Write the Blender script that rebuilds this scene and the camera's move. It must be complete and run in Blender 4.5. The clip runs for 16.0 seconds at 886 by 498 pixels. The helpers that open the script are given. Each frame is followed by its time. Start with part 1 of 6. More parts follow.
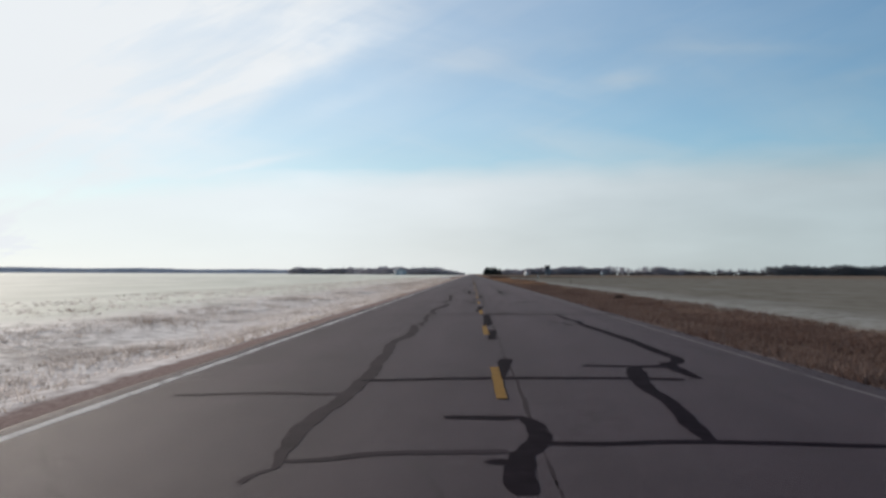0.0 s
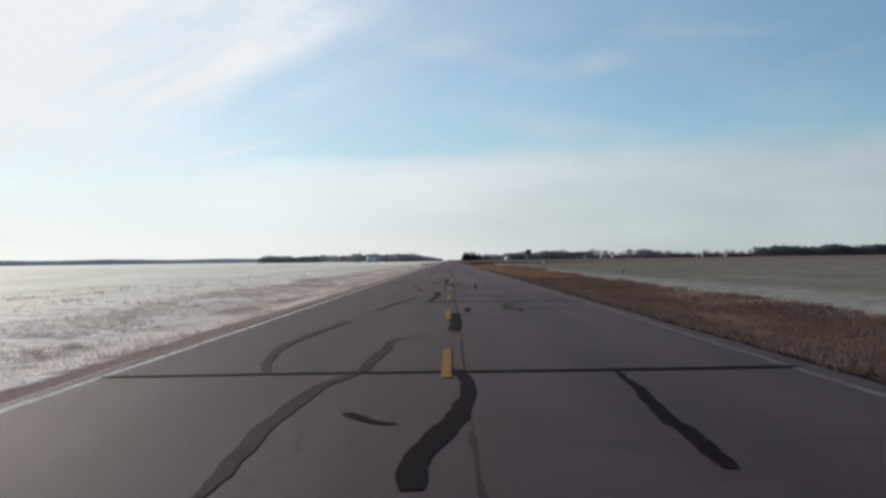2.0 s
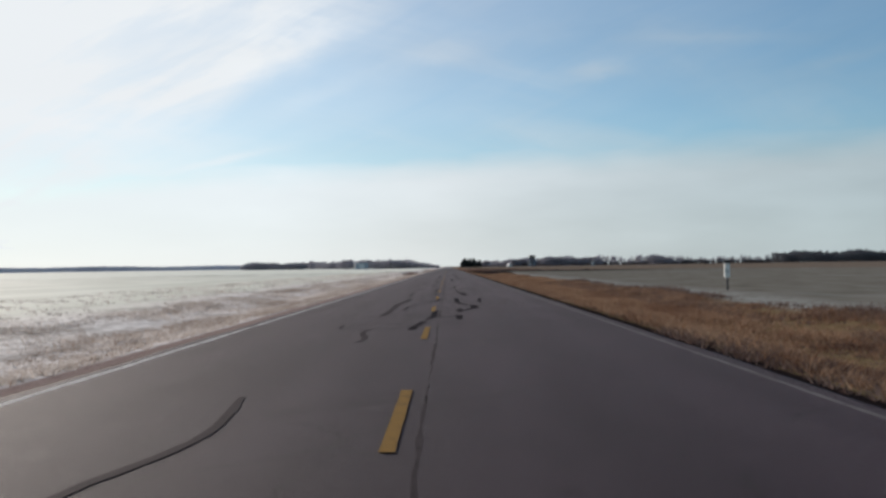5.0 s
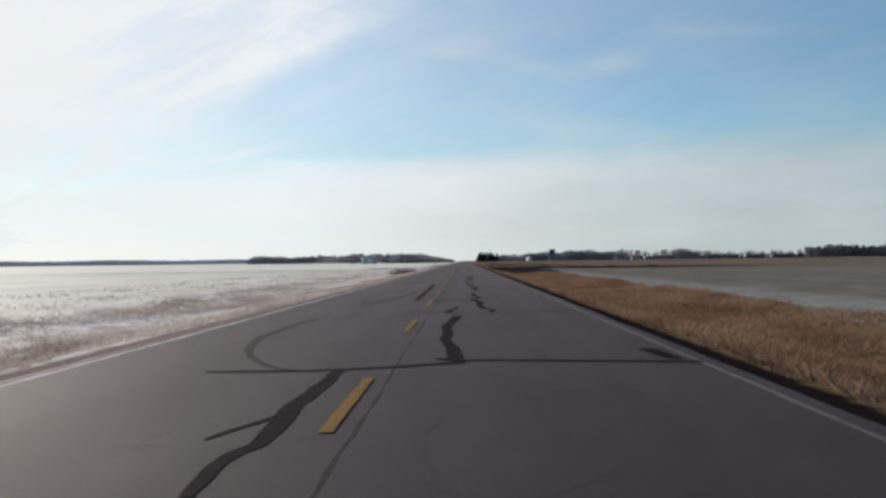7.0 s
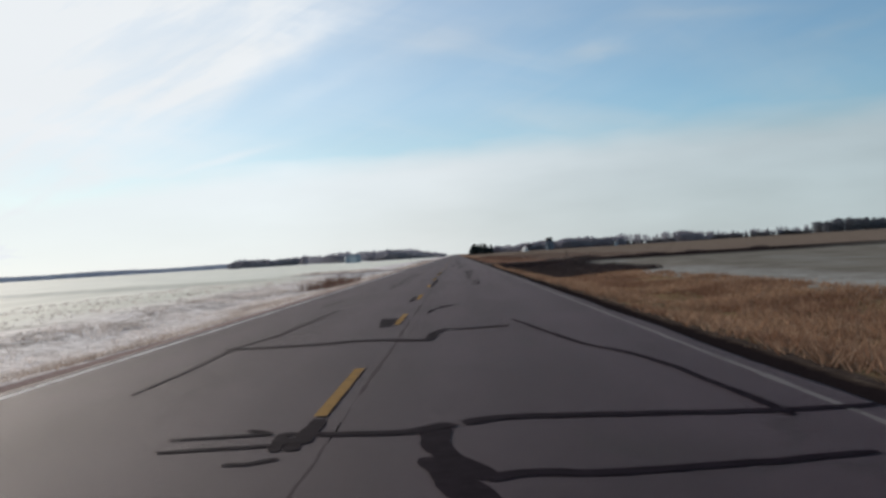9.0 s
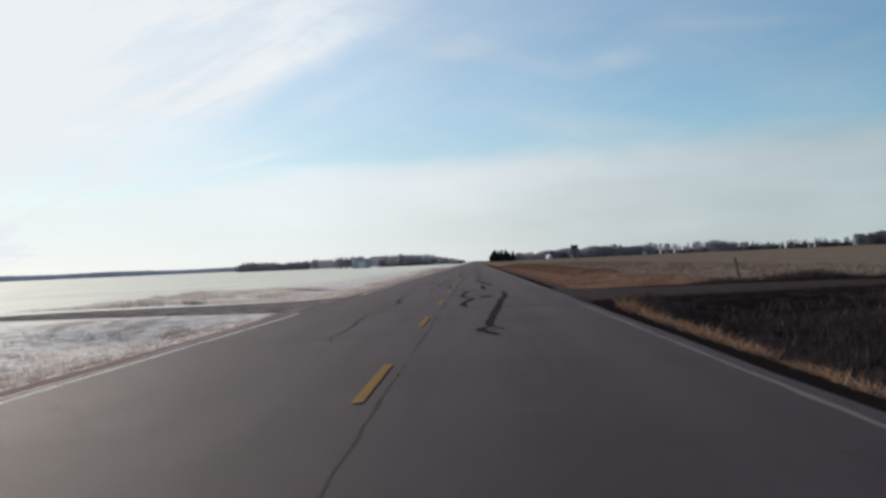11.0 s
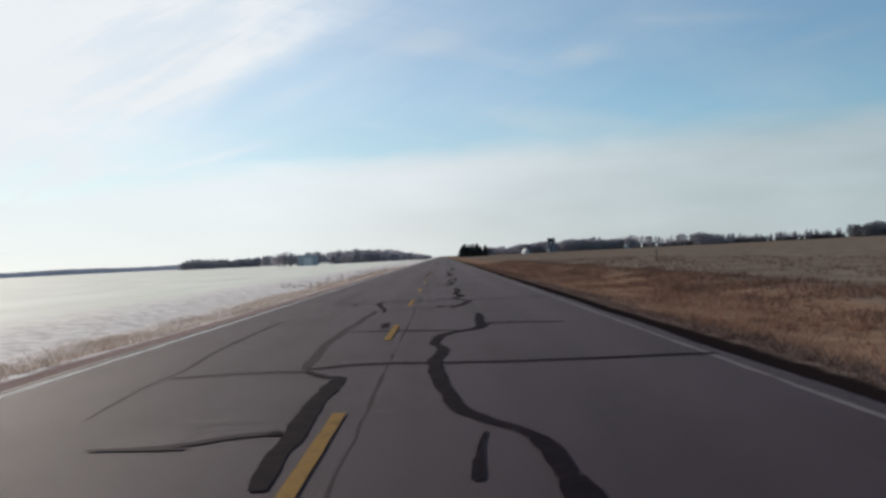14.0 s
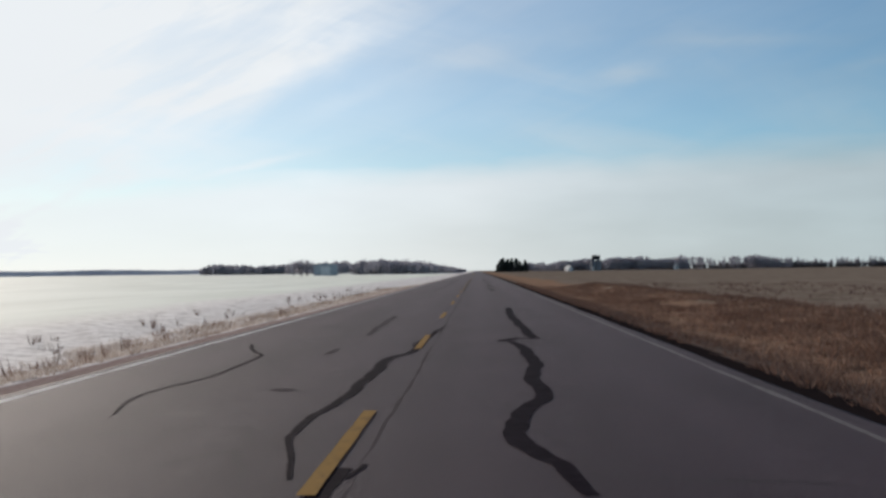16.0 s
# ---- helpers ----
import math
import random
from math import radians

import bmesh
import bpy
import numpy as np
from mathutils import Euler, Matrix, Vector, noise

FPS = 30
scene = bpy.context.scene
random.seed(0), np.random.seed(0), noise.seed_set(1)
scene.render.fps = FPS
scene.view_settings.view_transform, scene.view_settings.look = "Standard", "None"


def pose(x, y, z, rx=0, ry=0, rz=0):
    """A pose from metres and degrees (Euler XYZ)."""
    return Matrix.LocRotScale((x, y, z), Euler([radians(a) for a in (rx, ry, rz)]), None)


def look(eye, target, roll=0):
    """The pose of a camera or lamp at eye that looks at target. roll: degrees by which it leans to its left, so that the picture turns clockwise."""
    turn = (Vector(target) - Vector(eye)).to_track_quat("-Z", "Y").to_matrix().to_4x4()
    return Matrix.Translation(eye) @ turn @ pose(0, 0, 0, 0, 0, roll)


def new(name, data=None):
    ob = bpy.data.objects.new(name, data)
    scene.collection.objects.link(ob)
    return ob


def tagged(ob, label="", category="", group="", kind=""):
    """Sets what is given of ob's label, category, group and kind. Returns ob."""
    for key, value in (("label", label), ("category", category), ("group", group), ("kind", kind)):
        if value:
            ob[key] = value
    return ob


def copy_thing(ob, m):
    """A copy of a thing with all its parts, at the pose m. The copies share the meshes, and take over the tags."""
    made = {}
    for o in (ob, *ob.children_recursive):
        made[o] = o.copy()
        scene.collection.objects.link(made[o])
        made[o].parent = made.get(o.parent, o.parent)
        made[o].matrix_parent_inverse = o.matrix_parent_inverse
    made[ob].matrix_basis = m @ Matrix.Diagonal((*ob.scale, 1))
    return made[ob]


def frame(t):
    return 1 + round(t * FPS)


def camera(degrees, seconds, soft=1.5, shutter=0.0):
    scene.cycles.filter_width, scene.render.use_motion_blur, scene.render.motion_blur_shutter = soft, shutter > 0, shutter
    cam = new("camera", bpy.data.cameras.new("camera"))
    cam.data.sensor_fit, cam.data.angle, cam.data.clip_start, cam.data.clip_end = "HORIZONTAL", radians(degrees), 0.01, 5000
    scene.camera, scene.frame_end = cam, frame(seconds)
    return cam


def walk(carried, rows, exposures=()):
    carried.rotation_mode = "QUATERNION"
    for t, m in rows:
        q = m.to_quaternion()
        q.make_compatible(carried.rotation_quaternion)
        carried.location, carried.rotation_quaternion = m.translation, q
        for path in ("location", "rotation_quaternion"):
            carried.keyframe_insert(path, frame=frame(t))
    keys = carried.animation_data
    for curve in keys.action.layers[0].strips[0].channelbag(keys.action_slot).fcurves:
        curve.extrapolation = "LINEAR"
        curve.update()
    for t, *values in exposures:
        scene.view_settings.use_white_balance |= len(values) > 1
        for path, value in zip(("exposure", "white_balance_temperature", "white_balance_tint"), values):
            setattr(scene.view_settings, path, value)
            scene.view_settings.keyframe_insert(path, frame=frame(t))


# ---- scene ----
cam = camera(50.0, 16.0, soft=3.0)
walk(cam, [
    (0, pose(-0.275, -11.49, 1.13, 91.49, -0.20, 1.73)),
    (0.5, pose(-0.180, 4.18, 1.13, 91.58, -0.71, 2.10)),
    (1, pose(-0.109, 19.82, 1.13, 91.04, -0.78, 1.35)),
    (1.5, pose(-0.010, 35.44, 1.13, 90.76, 0.56, 1.32)),
    (2, pose(0.050, 51.04, 1.13, 90.65, 0.77, 0.41)),
    (2.5, pose(0.107, 66.55, 1.13, 90.54, 1.98, -0.60)),
    (3, pose(0.141, 82.05, 1.13, 91.45, 0.92, -0.21)),
    (3.2, pose(0.154, 88.25, 1.13, 91.40, 0.69, -0.53)),
    (5.3, pose(0.460, 153.71, 1.13, 90.86, 0.83, 0.33)),
    (5.5, pose(0.515, 159.97, 1.13, 89.92, 1.30, -0.57)),
    (6, pose(0.652, 175.64, 1.13, 90.09, 1.45, 0.04)),
    (6.5, pose(0.796, 191.30, 1.13, 90.72, 1.12, 0.15)),
    (7, pose(0.928, 206.83, 1.13, 90.72, 0.73, 1.23)),
    (7.5, pose(1.065, 222.33, 1.13, 90.94, 2.54, 2.14)),
    (8, pose(1.109, 237.88, 1.13, 90.48, 2.15, 1.43)),
    (8.5, pose(1.086, 253.52, 1.13, 90.70, 3.94, 1.63)),
    (9, pose(1.064, 269.16, 1.13, 90.36, 3.55, 0.77)),
    (9.2, pose(1.056, 275.41, 1.13, 90.43, 4.05, 0.98)),
    (11.3, pose(0.999, 340.69, 1.13, 90.99, 2.30, 1.87)),
    (11.5, pose(0.974, 346.96, 1.13, 91.20, 2.24, 1.77)),
    (12, pose(0.911, 362.63, 1.13, 91.45, 3.09, 0.79)),
    (12.5, pose(0.854, 378.31, 1.13, 92.18, 3.70, 0.73)),
    (13, pose(0.834, 393.91, 1.13, 91.68, 3.08, 1.15)),
    (13.5, pose(0.810, 409.44, 1.13, 91.00, 2.51, 1.60)),
    (14, pose(0.812, 424.96, 1.13, 90.43, 2.82, -0.07)),
    (14.5, pose(0.827, 440.56, 1.13, 89.51, 2.76, 1.10)),
    (15, pose(0.871, 456.19, 1.13, 90.10, 2.35, 1.07)),
    (15.5, pose(0.847, 471.72, 1.13, 92.03, 2.13, 2.79)),
    (16, pose(0.881, 487.32, 1.13, 91.32, 0.73, 2.08)),
], exposures=[(0.0, 0.0, 6350, 13.5), (16.0, 0.0, 6350, 13.5)])

# ---- daylight: low winter sun ahead on the driver's side, thin cloud ----
SUN_AZ, SUN_EL = -33.0, 15.0      # degrees from the road's heading, to the right; above the horizon
sun_dir = Vector((math.sin(radians(SUN_AZ)) * math.cos(radians(SUN_EL)),
                  math.cos(radians(SUN_AZ)) * math.cos(radians(SUN_EL)), math.sin(radians(SUN_EL))))
sun = new("sun", bpy.data.lights.new("sun", "SUN"))
sun.data.energy, sun.data.angle, sun.data.color = 3.8, radians(0.8), (1.0, 0.90, 0.76)
sun.matrix_world = look((0, 0, 60), Vector((0, 0, 60)) - sun_dir)


class Nodes:
    """Short hand for building node trees."""

    def __init__(self, tree):
        self.t = tree
        tree.nodes.clear()

    def add(self, kind, **props):
        n = self.t.nodes.new(kind)
        for k, v in props.items():
            if k == "operation":
                n.operation = v
            elif k == "blend_type":
                n.blend_type = v
            elif k == "sky_type":
                n.sky_type = v
            elif k == "data_type":
                n.data_type = v
        return n

    def put(self, socket, value):
        if isinstance(value, bpy.types.NodeSocket):
            self.t.links.new(value, socket)
        else:
            socket.default_value = value

    def math(self, op, a, b=0.0, c=0.0, clamp=False):
        n = self.add("ShaderNodeMath", operation=op)
        n.use_clamp = clamp
        for i, v in enumerate((a, b, c)):
            self.put(n.inputs[i], v)
        return n.outputs[0]

    def vmath(self, op, a, b=(0, 0, 0)):
        n = self.add("ShaderNodeVectorMath", operation=op)
        self.put(n.inputs[0], a)
        self.put(n.inputs[1], b)
        return n.outputs["Value"] if op == "DOT_PRODUCT" else n.outputs[0]

    def ramp(self, v, lo, hi):
        """0 below lo, 1 above hi, smooth between."""
        n = self.add("ShaderNodeMapRange")
        n.interpolation_type = "SMOOTHSTEP"
        self.put(n.inputs["Value"], v)
        n.inputs["From Min"].default_value, n.inputs["From Max"].default_value = lo, hi
        return n.outputs[0]

    def noise(self, vec, scale, detail=4.0, rough=0.55, distort=0.0):
        n = self.add("ShaderNodeTexNoise")
        self.put(n.inputs["Vector"], vec)
        n.inputs["Scale"].default_value, n.inputs["Detail"].default_value = scale, detail
        n.inputs["Roughness"].default_value, n.inputs["Distortion"].default_value = rough, distort
        return n.outputs[0]

    def mix(self, fac, a, b, blend="MIX"):
        n = self.add("ShaderNodeMix", data_type="RGBA", blend_type=blend)
        self.put(n.inputs["Factor"], fac)
        for name, v in (("A", a), ("B", b)):
            sock = [i for i in n.inputs if i.name == name and i.type == "RGBA"][0]
            self.put(sock, (*v, 1) if isinstance(v, tuple) and len(v) == 3 else v)
        return [o for o in n.outputs if o.type == "RGBA"][0]

    def xyz(self, vec):
        n = self.add("ShaderNodeSeparateXYZ")
        self.put(n.inputs[0], vec)
        return n.outputs

    def join(self, x, y, z):
        n = self.add("ShaderNodeCombineXYZ")
        for i, v in enumerate((x, y, z)):
            self.put(n.inputs[i], v)
        return n.outputs[0]


world = bpy.data.worlds.new("sky")
scene.world = world
world.use_nodes = True
N = Nodes(world.node_tree)
sky = N.add("ShaderNodeTexSky", sky_type="NISHITA")
sky.sun_disc, sky.sun_elevation, sky.sun_rotation = False, radians(SUN_EL), radians(SUN_AZ)
sky.air_density, sky.dust_density, sky.ozone_density = 1.0, 0.15, 3.0
way = N.add("ShaderNodeTexCoord").outputs["Generated"]
wx, wy, wz = N.xyz(way)
SKY = N.vmath("MULTIPLY", sky.outputs[0], (0.0755, 0.0980, 0.1010))
# directions ahead as tangents: to the right, and up
reach = N.math("MULTIPLY", N.math("MAXIMUM", wy, 0.1), 1.169)
ahead = N.math("ADD", N.math("DIVIDE", wx, reach), 0.017)
lift = N.math("ADD", N.math("DIVIDE", wz, reach), 0.010)
# high thin cloud, laid out on a flat layer overhead
rise = N.math("ADD", N.math("MAXIMUM", wz, 0.0), 0.16)
u, v = N.math("DIVIDE", wx, rise), N.math("DIVIDE", wy, rise)
lay = N.join(N.math("ADD", N.math("MULTIPLY", u, 0.8), N.math("MULTIPLY", v, 0.35)),
             N.math("SUBTRACT", N.math("MULTIPLY", v, 0.9), N.math("MULTIPLY", u, 0.75)), 0.0)
wisps = N.ramp(N.noise(N.vmath("MULTIPLY", lay, (0.55, 0.9, 1.0)), 1.3, 5.0, 0.5, 0.9), 0.42, 0.82)
veil = N.ramp(N.noise(lay, 0.5, 4.0, 0.5, 0.5), 0.32, 0.72)
patch = N.noise(N.vmath("MULTIPLY", way, (2.57, 2.57, 5.1)), 1.3, 6.0, 0.55, 0.4)
patch_fine = N.noise(N.vmath("MULTIPLY", way, (12.0, 12.0, 34.0)), 1.6, 5.0, 0.6)
# the cloud mass on the sun's side, leaning over to the right with height
edge = N.math("SUBTRACT", ahead, N.math("MULTIPLY", N.math("MAXIMUM", N.math("SUBTRACT", lift, 0.13), 0.0), 2.3))
edge = N.math("ADD", edge, N.math("MULTIPLY", N.math("SUBTRACT", patch, 0.5), 0.55))
edge = N.math("ADD", edge, N.math("MULTIPLY", N.math("SUBTRACT", patch_fine, 0.5), 0.06))
mass = N.math("SUBTRACT", 1.0, N.ramp(edge, -0.42, -0.24))
near_sun = N.math("MAXIMUM", N.vmath("DOT_PRODUCT", way, tuple(sun_dir)), 0.0)
glow = N.math("POWER", near_sun, 25.0)
wide = N.math("POWER", near_sun, 3.7)
core = N.math("POWER", near_sun, 118.0)
# the bank of haze above the horizon, its top rising to the right
billow = N.noise(N.vmath("MULTIPLY", way, (1.9, 1.9, 7.7)), 2.0, 4.0, 0.5)
bank_top = N.math("ADD", N.math("ADD", 0.104, N.math("MULTIPLY", N.math("MINIMUM", N.math("MAXIMUM", ahead, -0.5), 0.6), 0.035)),
                  N.math("MULTIPLY", N.math("SUBTRACT", billow, 0.5), 0.045))
over = N.math("SUBTRACT", lift, bank_top)
bank = N.math("SUBTRACT", 1.0, N.ramp(N.math("ADD", over, N.math("MULTIPLY", N.math("SUBTRACT", patch_fine, 0.5), 0.012)), -0.026, 0.034))
cover = N.math("ADD", 0.095, N.math("MULTIPLY", wisps, 0.30))
cover = N.math("ADD", cover, N.math("MULTIPLY", veil, 0.08))
cover = N.math("ADD", cover, N.math("MULTIPLY", mass, 0.31))
# fine streaks combed up to the right through the cloud
comb = N.join(N.math("ADD", N.math("MULTIPLY", ahead, 2.6), N.math("MULTIPLY", lift, 1.5)),
              N.math("SUBTRACT", N.math("MULTIPLY", lift, 17.0), N.math("MULTIPLY", ahead, 7.5)), 0.0)
comb = N.math("SUBTRACT", N.ramp(N.noise(comb, 1.5, 6.0, 0.62, 0.7), 0.30, 0.72), 0.5)
cover = N.math("ADD", cover, N.math("MULTIPLY", comb, N.math("ADD", 0.07, N.math("MULTIPLY", mass, 0.25))))
cover = N.math("ADD", cover, N.math("MULTIPLY", glow, 0.26))
cover = N.math("ADD", cover, N.math("MULTIPLY", wide, 0.42))


def feather(u0, v0, slope, length, width, strength):
    """A short streak of ice cloud in one direction of the sky."""
    du = N.math("DIVIDE", N.math("SUBTRACT", ahead, u0), length)
    ragged = N.math("MULTIPLY", N.math("SUBTRACT", patch_fine, 0.5), width * 2.2)
    dv = N.math("SUBTRACT", N.math("SUBTRACT", N.math("ADD", lift, ragged), v0), N.math("MULTIPLY", N.math("SUBTRACT", ahead, u0), slope))
    dv = N.math("DIVIDE", dv, width)
    r = N.math("ADD", N.math("POWER", N.math("ABSOLUTE", du), 2.0), N.math("POWER", N.math("ABSOLUTE", dv), 2.0))
    return N.math("MULTIPLY", N.math("POWER", 2.718, N.math("MULTIPLY", r, -1.0)), strength)


for streak in ((-0.185, 0.108, 0.20, 0.045, 0.0035, 0.22), (-0.30, 0.098, 0.12, 0.05, 0.006, 0.18), (0.155, 0.183, 0.10, 0.030, 0.008, 0.26),
               (0.255, 0.214, -0.02, 0.07, 0.006, 0.14), (-0.13, 0.205, 0.42, 0.10, 0.014, 0.26), (-0.10, 0.165, 0.40, 0.05, 0.010, 0.10),
               (0.02, 0.205, 0.22, 0.06, 0.012, 0.12), (0.37, 0.190, 0.25, 0.04, 0.007, 0.12)):
    cover = N.math("ADD", cover, feather(*streak))
cover = N.math("MAXIMUM", cover, N.math("MULTIPLY", bank, 0.90), clamp=True)
bright = N.math("ADD", N.math("ADD", 0.445, N.math("MULTIPLY", wide, 0.62)), N.math("MULTIPLY", core, 0.2))
bright = N.math("MINIMUM", bright, 0.88)
# broad uneven thickness of the bank
bright = N.math("MULTIPLY", bright, N.math("ADD", 1.0, N.math("MULTIPLY", N.math("SUBTRACT", billow, 0.5), N.math("SUBTRACT", 0.75, N.math("MULTIPLY", wide, 0.75)))))
tint = N.mix(N.math("MULTIPLY", wide, 2.0, clamp=True), (0.825, 0.99, 1.02), (0.952, 1.0, 0.992))
cloud = N.vmath("SCALE", tint)
N.put(cloud.node.inputs["Scale"], bright)
full = N.mix(cover, SKY, cloud)
back = N.add("ShaderNodeBackground")
N.put(back.inputs["Color"], full)
back.inputs["Strength"].default_value = 1.0
wout = N.add("ShaderNodeOutputWorld")
N.put(wout.inputs[0], back.outputs[0])
scene.view_settings.exposure = 0.0


# ---- materials ----
def material(name, build, rough=0.8, spec=0.3, sheen=0.0, bump=0.0, bump_scale=60.0, bump_detail=6.0):
    """build(N, place) gives the colour from the place in metres."""
    m = bpy.data.materials.new(name)
    m.use_nodes = True
    n = Nodes(m.node_tree)
    place = n.add("ShaderNodeTexCoord").outputs["Object"]
    b = n.add("ShaderNodeBsdfPrincipled")
    out = n.add("ShaderNodeOutputMaterial")
    n.put(out.inputs[0], b.outputs[0])
    made = build(n, place)
    col, r = made if isinstance(made, tuple) and isinstance(made[0], bpy.types.NodeSocket) else (made, rough)
    n.put(b.inputs["Base Color"], (*col, 1) if isinstance(col, tuple) else col)
    n.put(b.inputs["Roughness"], r)
    n.put(b.inputs["Specular IOR Level"], spec(n, place) if callable(spec) else spec)
    b.inputs["Sheen Weight"].default_value, b.inputs["Sheen Roughness"].default_value = sheen, 0.24
    # mauve sheen tint stands in for the windscreen's purple reflection
    b.inputs["Sheen Tint"].default_value = (1.0, 0.85, 0.96, 1)
    if bump:
        k = n.add("ShaderNodeBump")
        k.inputs["Strength"].default_value, k.inputs["Distance"].default_value = bump, 0.02
        n.put(k.inputs["Height"], n.noise(place, bump_scale, bump_detail, 0.65))
        n.put(b.inputs["Normal"], k.outputs[0])
    return m


def speckled(a, b, scale=8.0, lo=0.35, hi=0.65):
    return lambda n, p: n.mix(n.ramp(n.noise(p, scale, 6.0, 0.6), lo, hi), a, b)


def asphalt_colour(n, p):
    x, y, z = n.xyz(p)
    stretched = n.vmath("MULTIPLY", p, (1.0, 0.12, 1.0))
    # mauve cast: the windscreen's purple reflection is put into the asphalt colour
    col = n.mix(n.ramp(n.noise(stretched, 0.9, 5.0, 0.6), 0.3, 0.7), (0.0208, 0.0116, 0.0180), (0.0350, 0.0213, 0.0302))
    col = n.mix(n.ramp(n.noise(p, 140.0, 3.0, 0.7), 0.45, 0.8), col, (0.058, 0.040, 0.050))
    col = n.mix(n.math("MULTIPLY", n.ramp(n.noise(p, 0.35, 3.0), 0.42, 0.72), 0.65), col, (0.020, 0.0115, 0.0168))
    # worn, paler wheel tracks about 0.9 m either side of each lane's middle
    off = n.math("ABSOLUTE", n.math("SUBTRACT", n.math("ABSOLUTE", n.math("SUBTRACT", n.math("ABSOLUTE", x), 1.8)), 0.85))
    track = n.math("SUBTRACT", 1.0, n.ramp(off, 0.1, 0.5))
    col = n.mix(n.math("MULTIPLY", track, 0.35), col, (0.048, 0.0315, 0.0405))
    # fine old cracks, faint
    vor = n.add("ShaderNodeTexVoronoi")
    vor.feature = "DISTANCE_TO_EDGE"
    wander = n.vmath("ADD", p, n.vmath("SCALE", n.join(n.noise(p, 0.8, 4.0), n.noise(n.vmath("ADD", p, (9, 3, 1)), 0.8, 4.0), 0.0)))
    n.put(vor.inputs["Vector"], n.vmath("MULTIPLY", wander, (0.9, 0.55, 1.0)))
    vor.inputs["Scale"].default_value = 0.55
    crack = n.math("SUBTRACT", 1.0, n.ramp(vor.outputs["Distance"], 0.003, 0.016))
    crack = n.math("MULTIPLY", crack, n.ramp(n.noise(p, 0.5, 3.0), 0.42, 0.62))
    col = n.mix(n.math("MULTIPLY", crack, 0.55), col, (0.011, 0.008, 0.009))
    mottle = n.noise(n.vmath("MULTIPLY", n.vmath("ADD", p, (5, 31, 0)), (1.0, 0.35, 1.0)), 2.6, 6.0, 0.7)
    col = n.mix(n.math("MULTIPLY", n.ramp(mottle, 0.48, 0.72), 0.45), col, (0.019, 0.011, 0.0165))
    # pale dusty blotches
    col = n.mix(n.math("MULTIPLY", n.ramp(n.noise(n.vmath("ADD", p, (40, 7, 0)), 1.7, 6.0, 0.65), 0.55, 0.8), 0.4), col, (0.068, 0.050, 0.055))
    return col, n.math("ADD", 0.66, n.math("MULTIPLY", n.noise(p, 30.0, 3.0), 0.2))


ASPHALT = material("worn_asphalt", asphalt_colour, spec=0.07, sheen=0.064, bump=0.5, bump_scale=90.0)
def seal_colour(n, p):
    """Black bitumen, worn through to grey in spots."""
    # base raised and purpled to hold the windscreen's veil over the bitumen
    col = n.mix(n.ramp(n.noise(p, 5.0, 5.0, 0.6), 0.3, 0.7), (0.0074, 0.0044, 0.0080), (0.0128, 0.0080, 0.0130))
    worn = n.math("MULTIPLY", n.ramp(n.noise(p, 6.5, 7.0, 0.7), 0.52, 0.70), n.ramp(n.noise(p, 0.9, 3.0), 0.40, 0.62))
    return n.mix(n.math("MULTIPLY", worn, 0.6), col, (0.028, 0.0185, 0.025))


SEAL = material("bitumen_crack_seal", lambda n, p: (seal_colour(n, p),
                n.math("ADD", 0.70, n.math("MULTIPLY", n.noise(p, 9.0, 4.0), 0.25))), spec=0.01, bump=0.1, bump_scale=25.0)
# paler copy of the seal: sun-glare haze is painted into its colour
HAZED_SEAL = material("hazed_crack_seal", lambda n, p: n.mix(n.ramp(n.noise(p, 1.1, 5.0, 0.65), 0.18, 0.58), seal_colour(n, p), (0.0270, 0.0178, 0.0245)),
                    rough=0.85, spec=0.03, bump=0.1, bump_scale=25.0)


def worn_paint(paint, under, wear):
    def build(n, p):
        worn = n.ramp(n.noise(n.vmath("MULTIPLY", p, (1.0, 0.35, 1.0)), 9.0, 8.0, 0.7), wear - 0.1, wear + 0.12)
        bare = n.ramp(n.noise(p, 0.45, 4.0, 0.6), 0.52, 0.72)
        worn = n.math("MAXIMUM", worn, n.math("MULTIPLY", bare, 0.7))
        grit = n.ramp(n.noise(p, 120.0, 2.0), 0.5, 0.75)
        return n.mix(n.math("MAXIMUM", worn, n.math("MULTIPLY", grit, 0.45)), paint, under)
    return build


SEAM = material("dark_paving_joint", speckled((0.020, 0.013, 0.0175), (0.034, 0.0235, 0.030), 6.0), rough=0.9, spec=0.05)
YELLOW = material("worn_yellow_paint", worn_paint((0.245, 0.131, 0.030), (0.07, 0.041, 0.024), 0.60), rough=0.8, spec=0.03, bump=0.3, bump_scale=90.0)
# right edge line: similar wear over a much darker base than the left
GREYER_WHITE = material("greyer_white_paint", worn_paint((0.150, 0.134, 0.134), (0.055, 0.045, 0.047), 0.58), rough=0.8, spec=0.05, bump=0.3, bump_scale=90.0)
WHITE = material("worn_white_paint", worn_paint((0.54, 0.515, 0.515), (0.075, 0.064, 0.066), 0.57), rough=0.8, spec=0.05, bump=0.3, bump_scale=90.0)


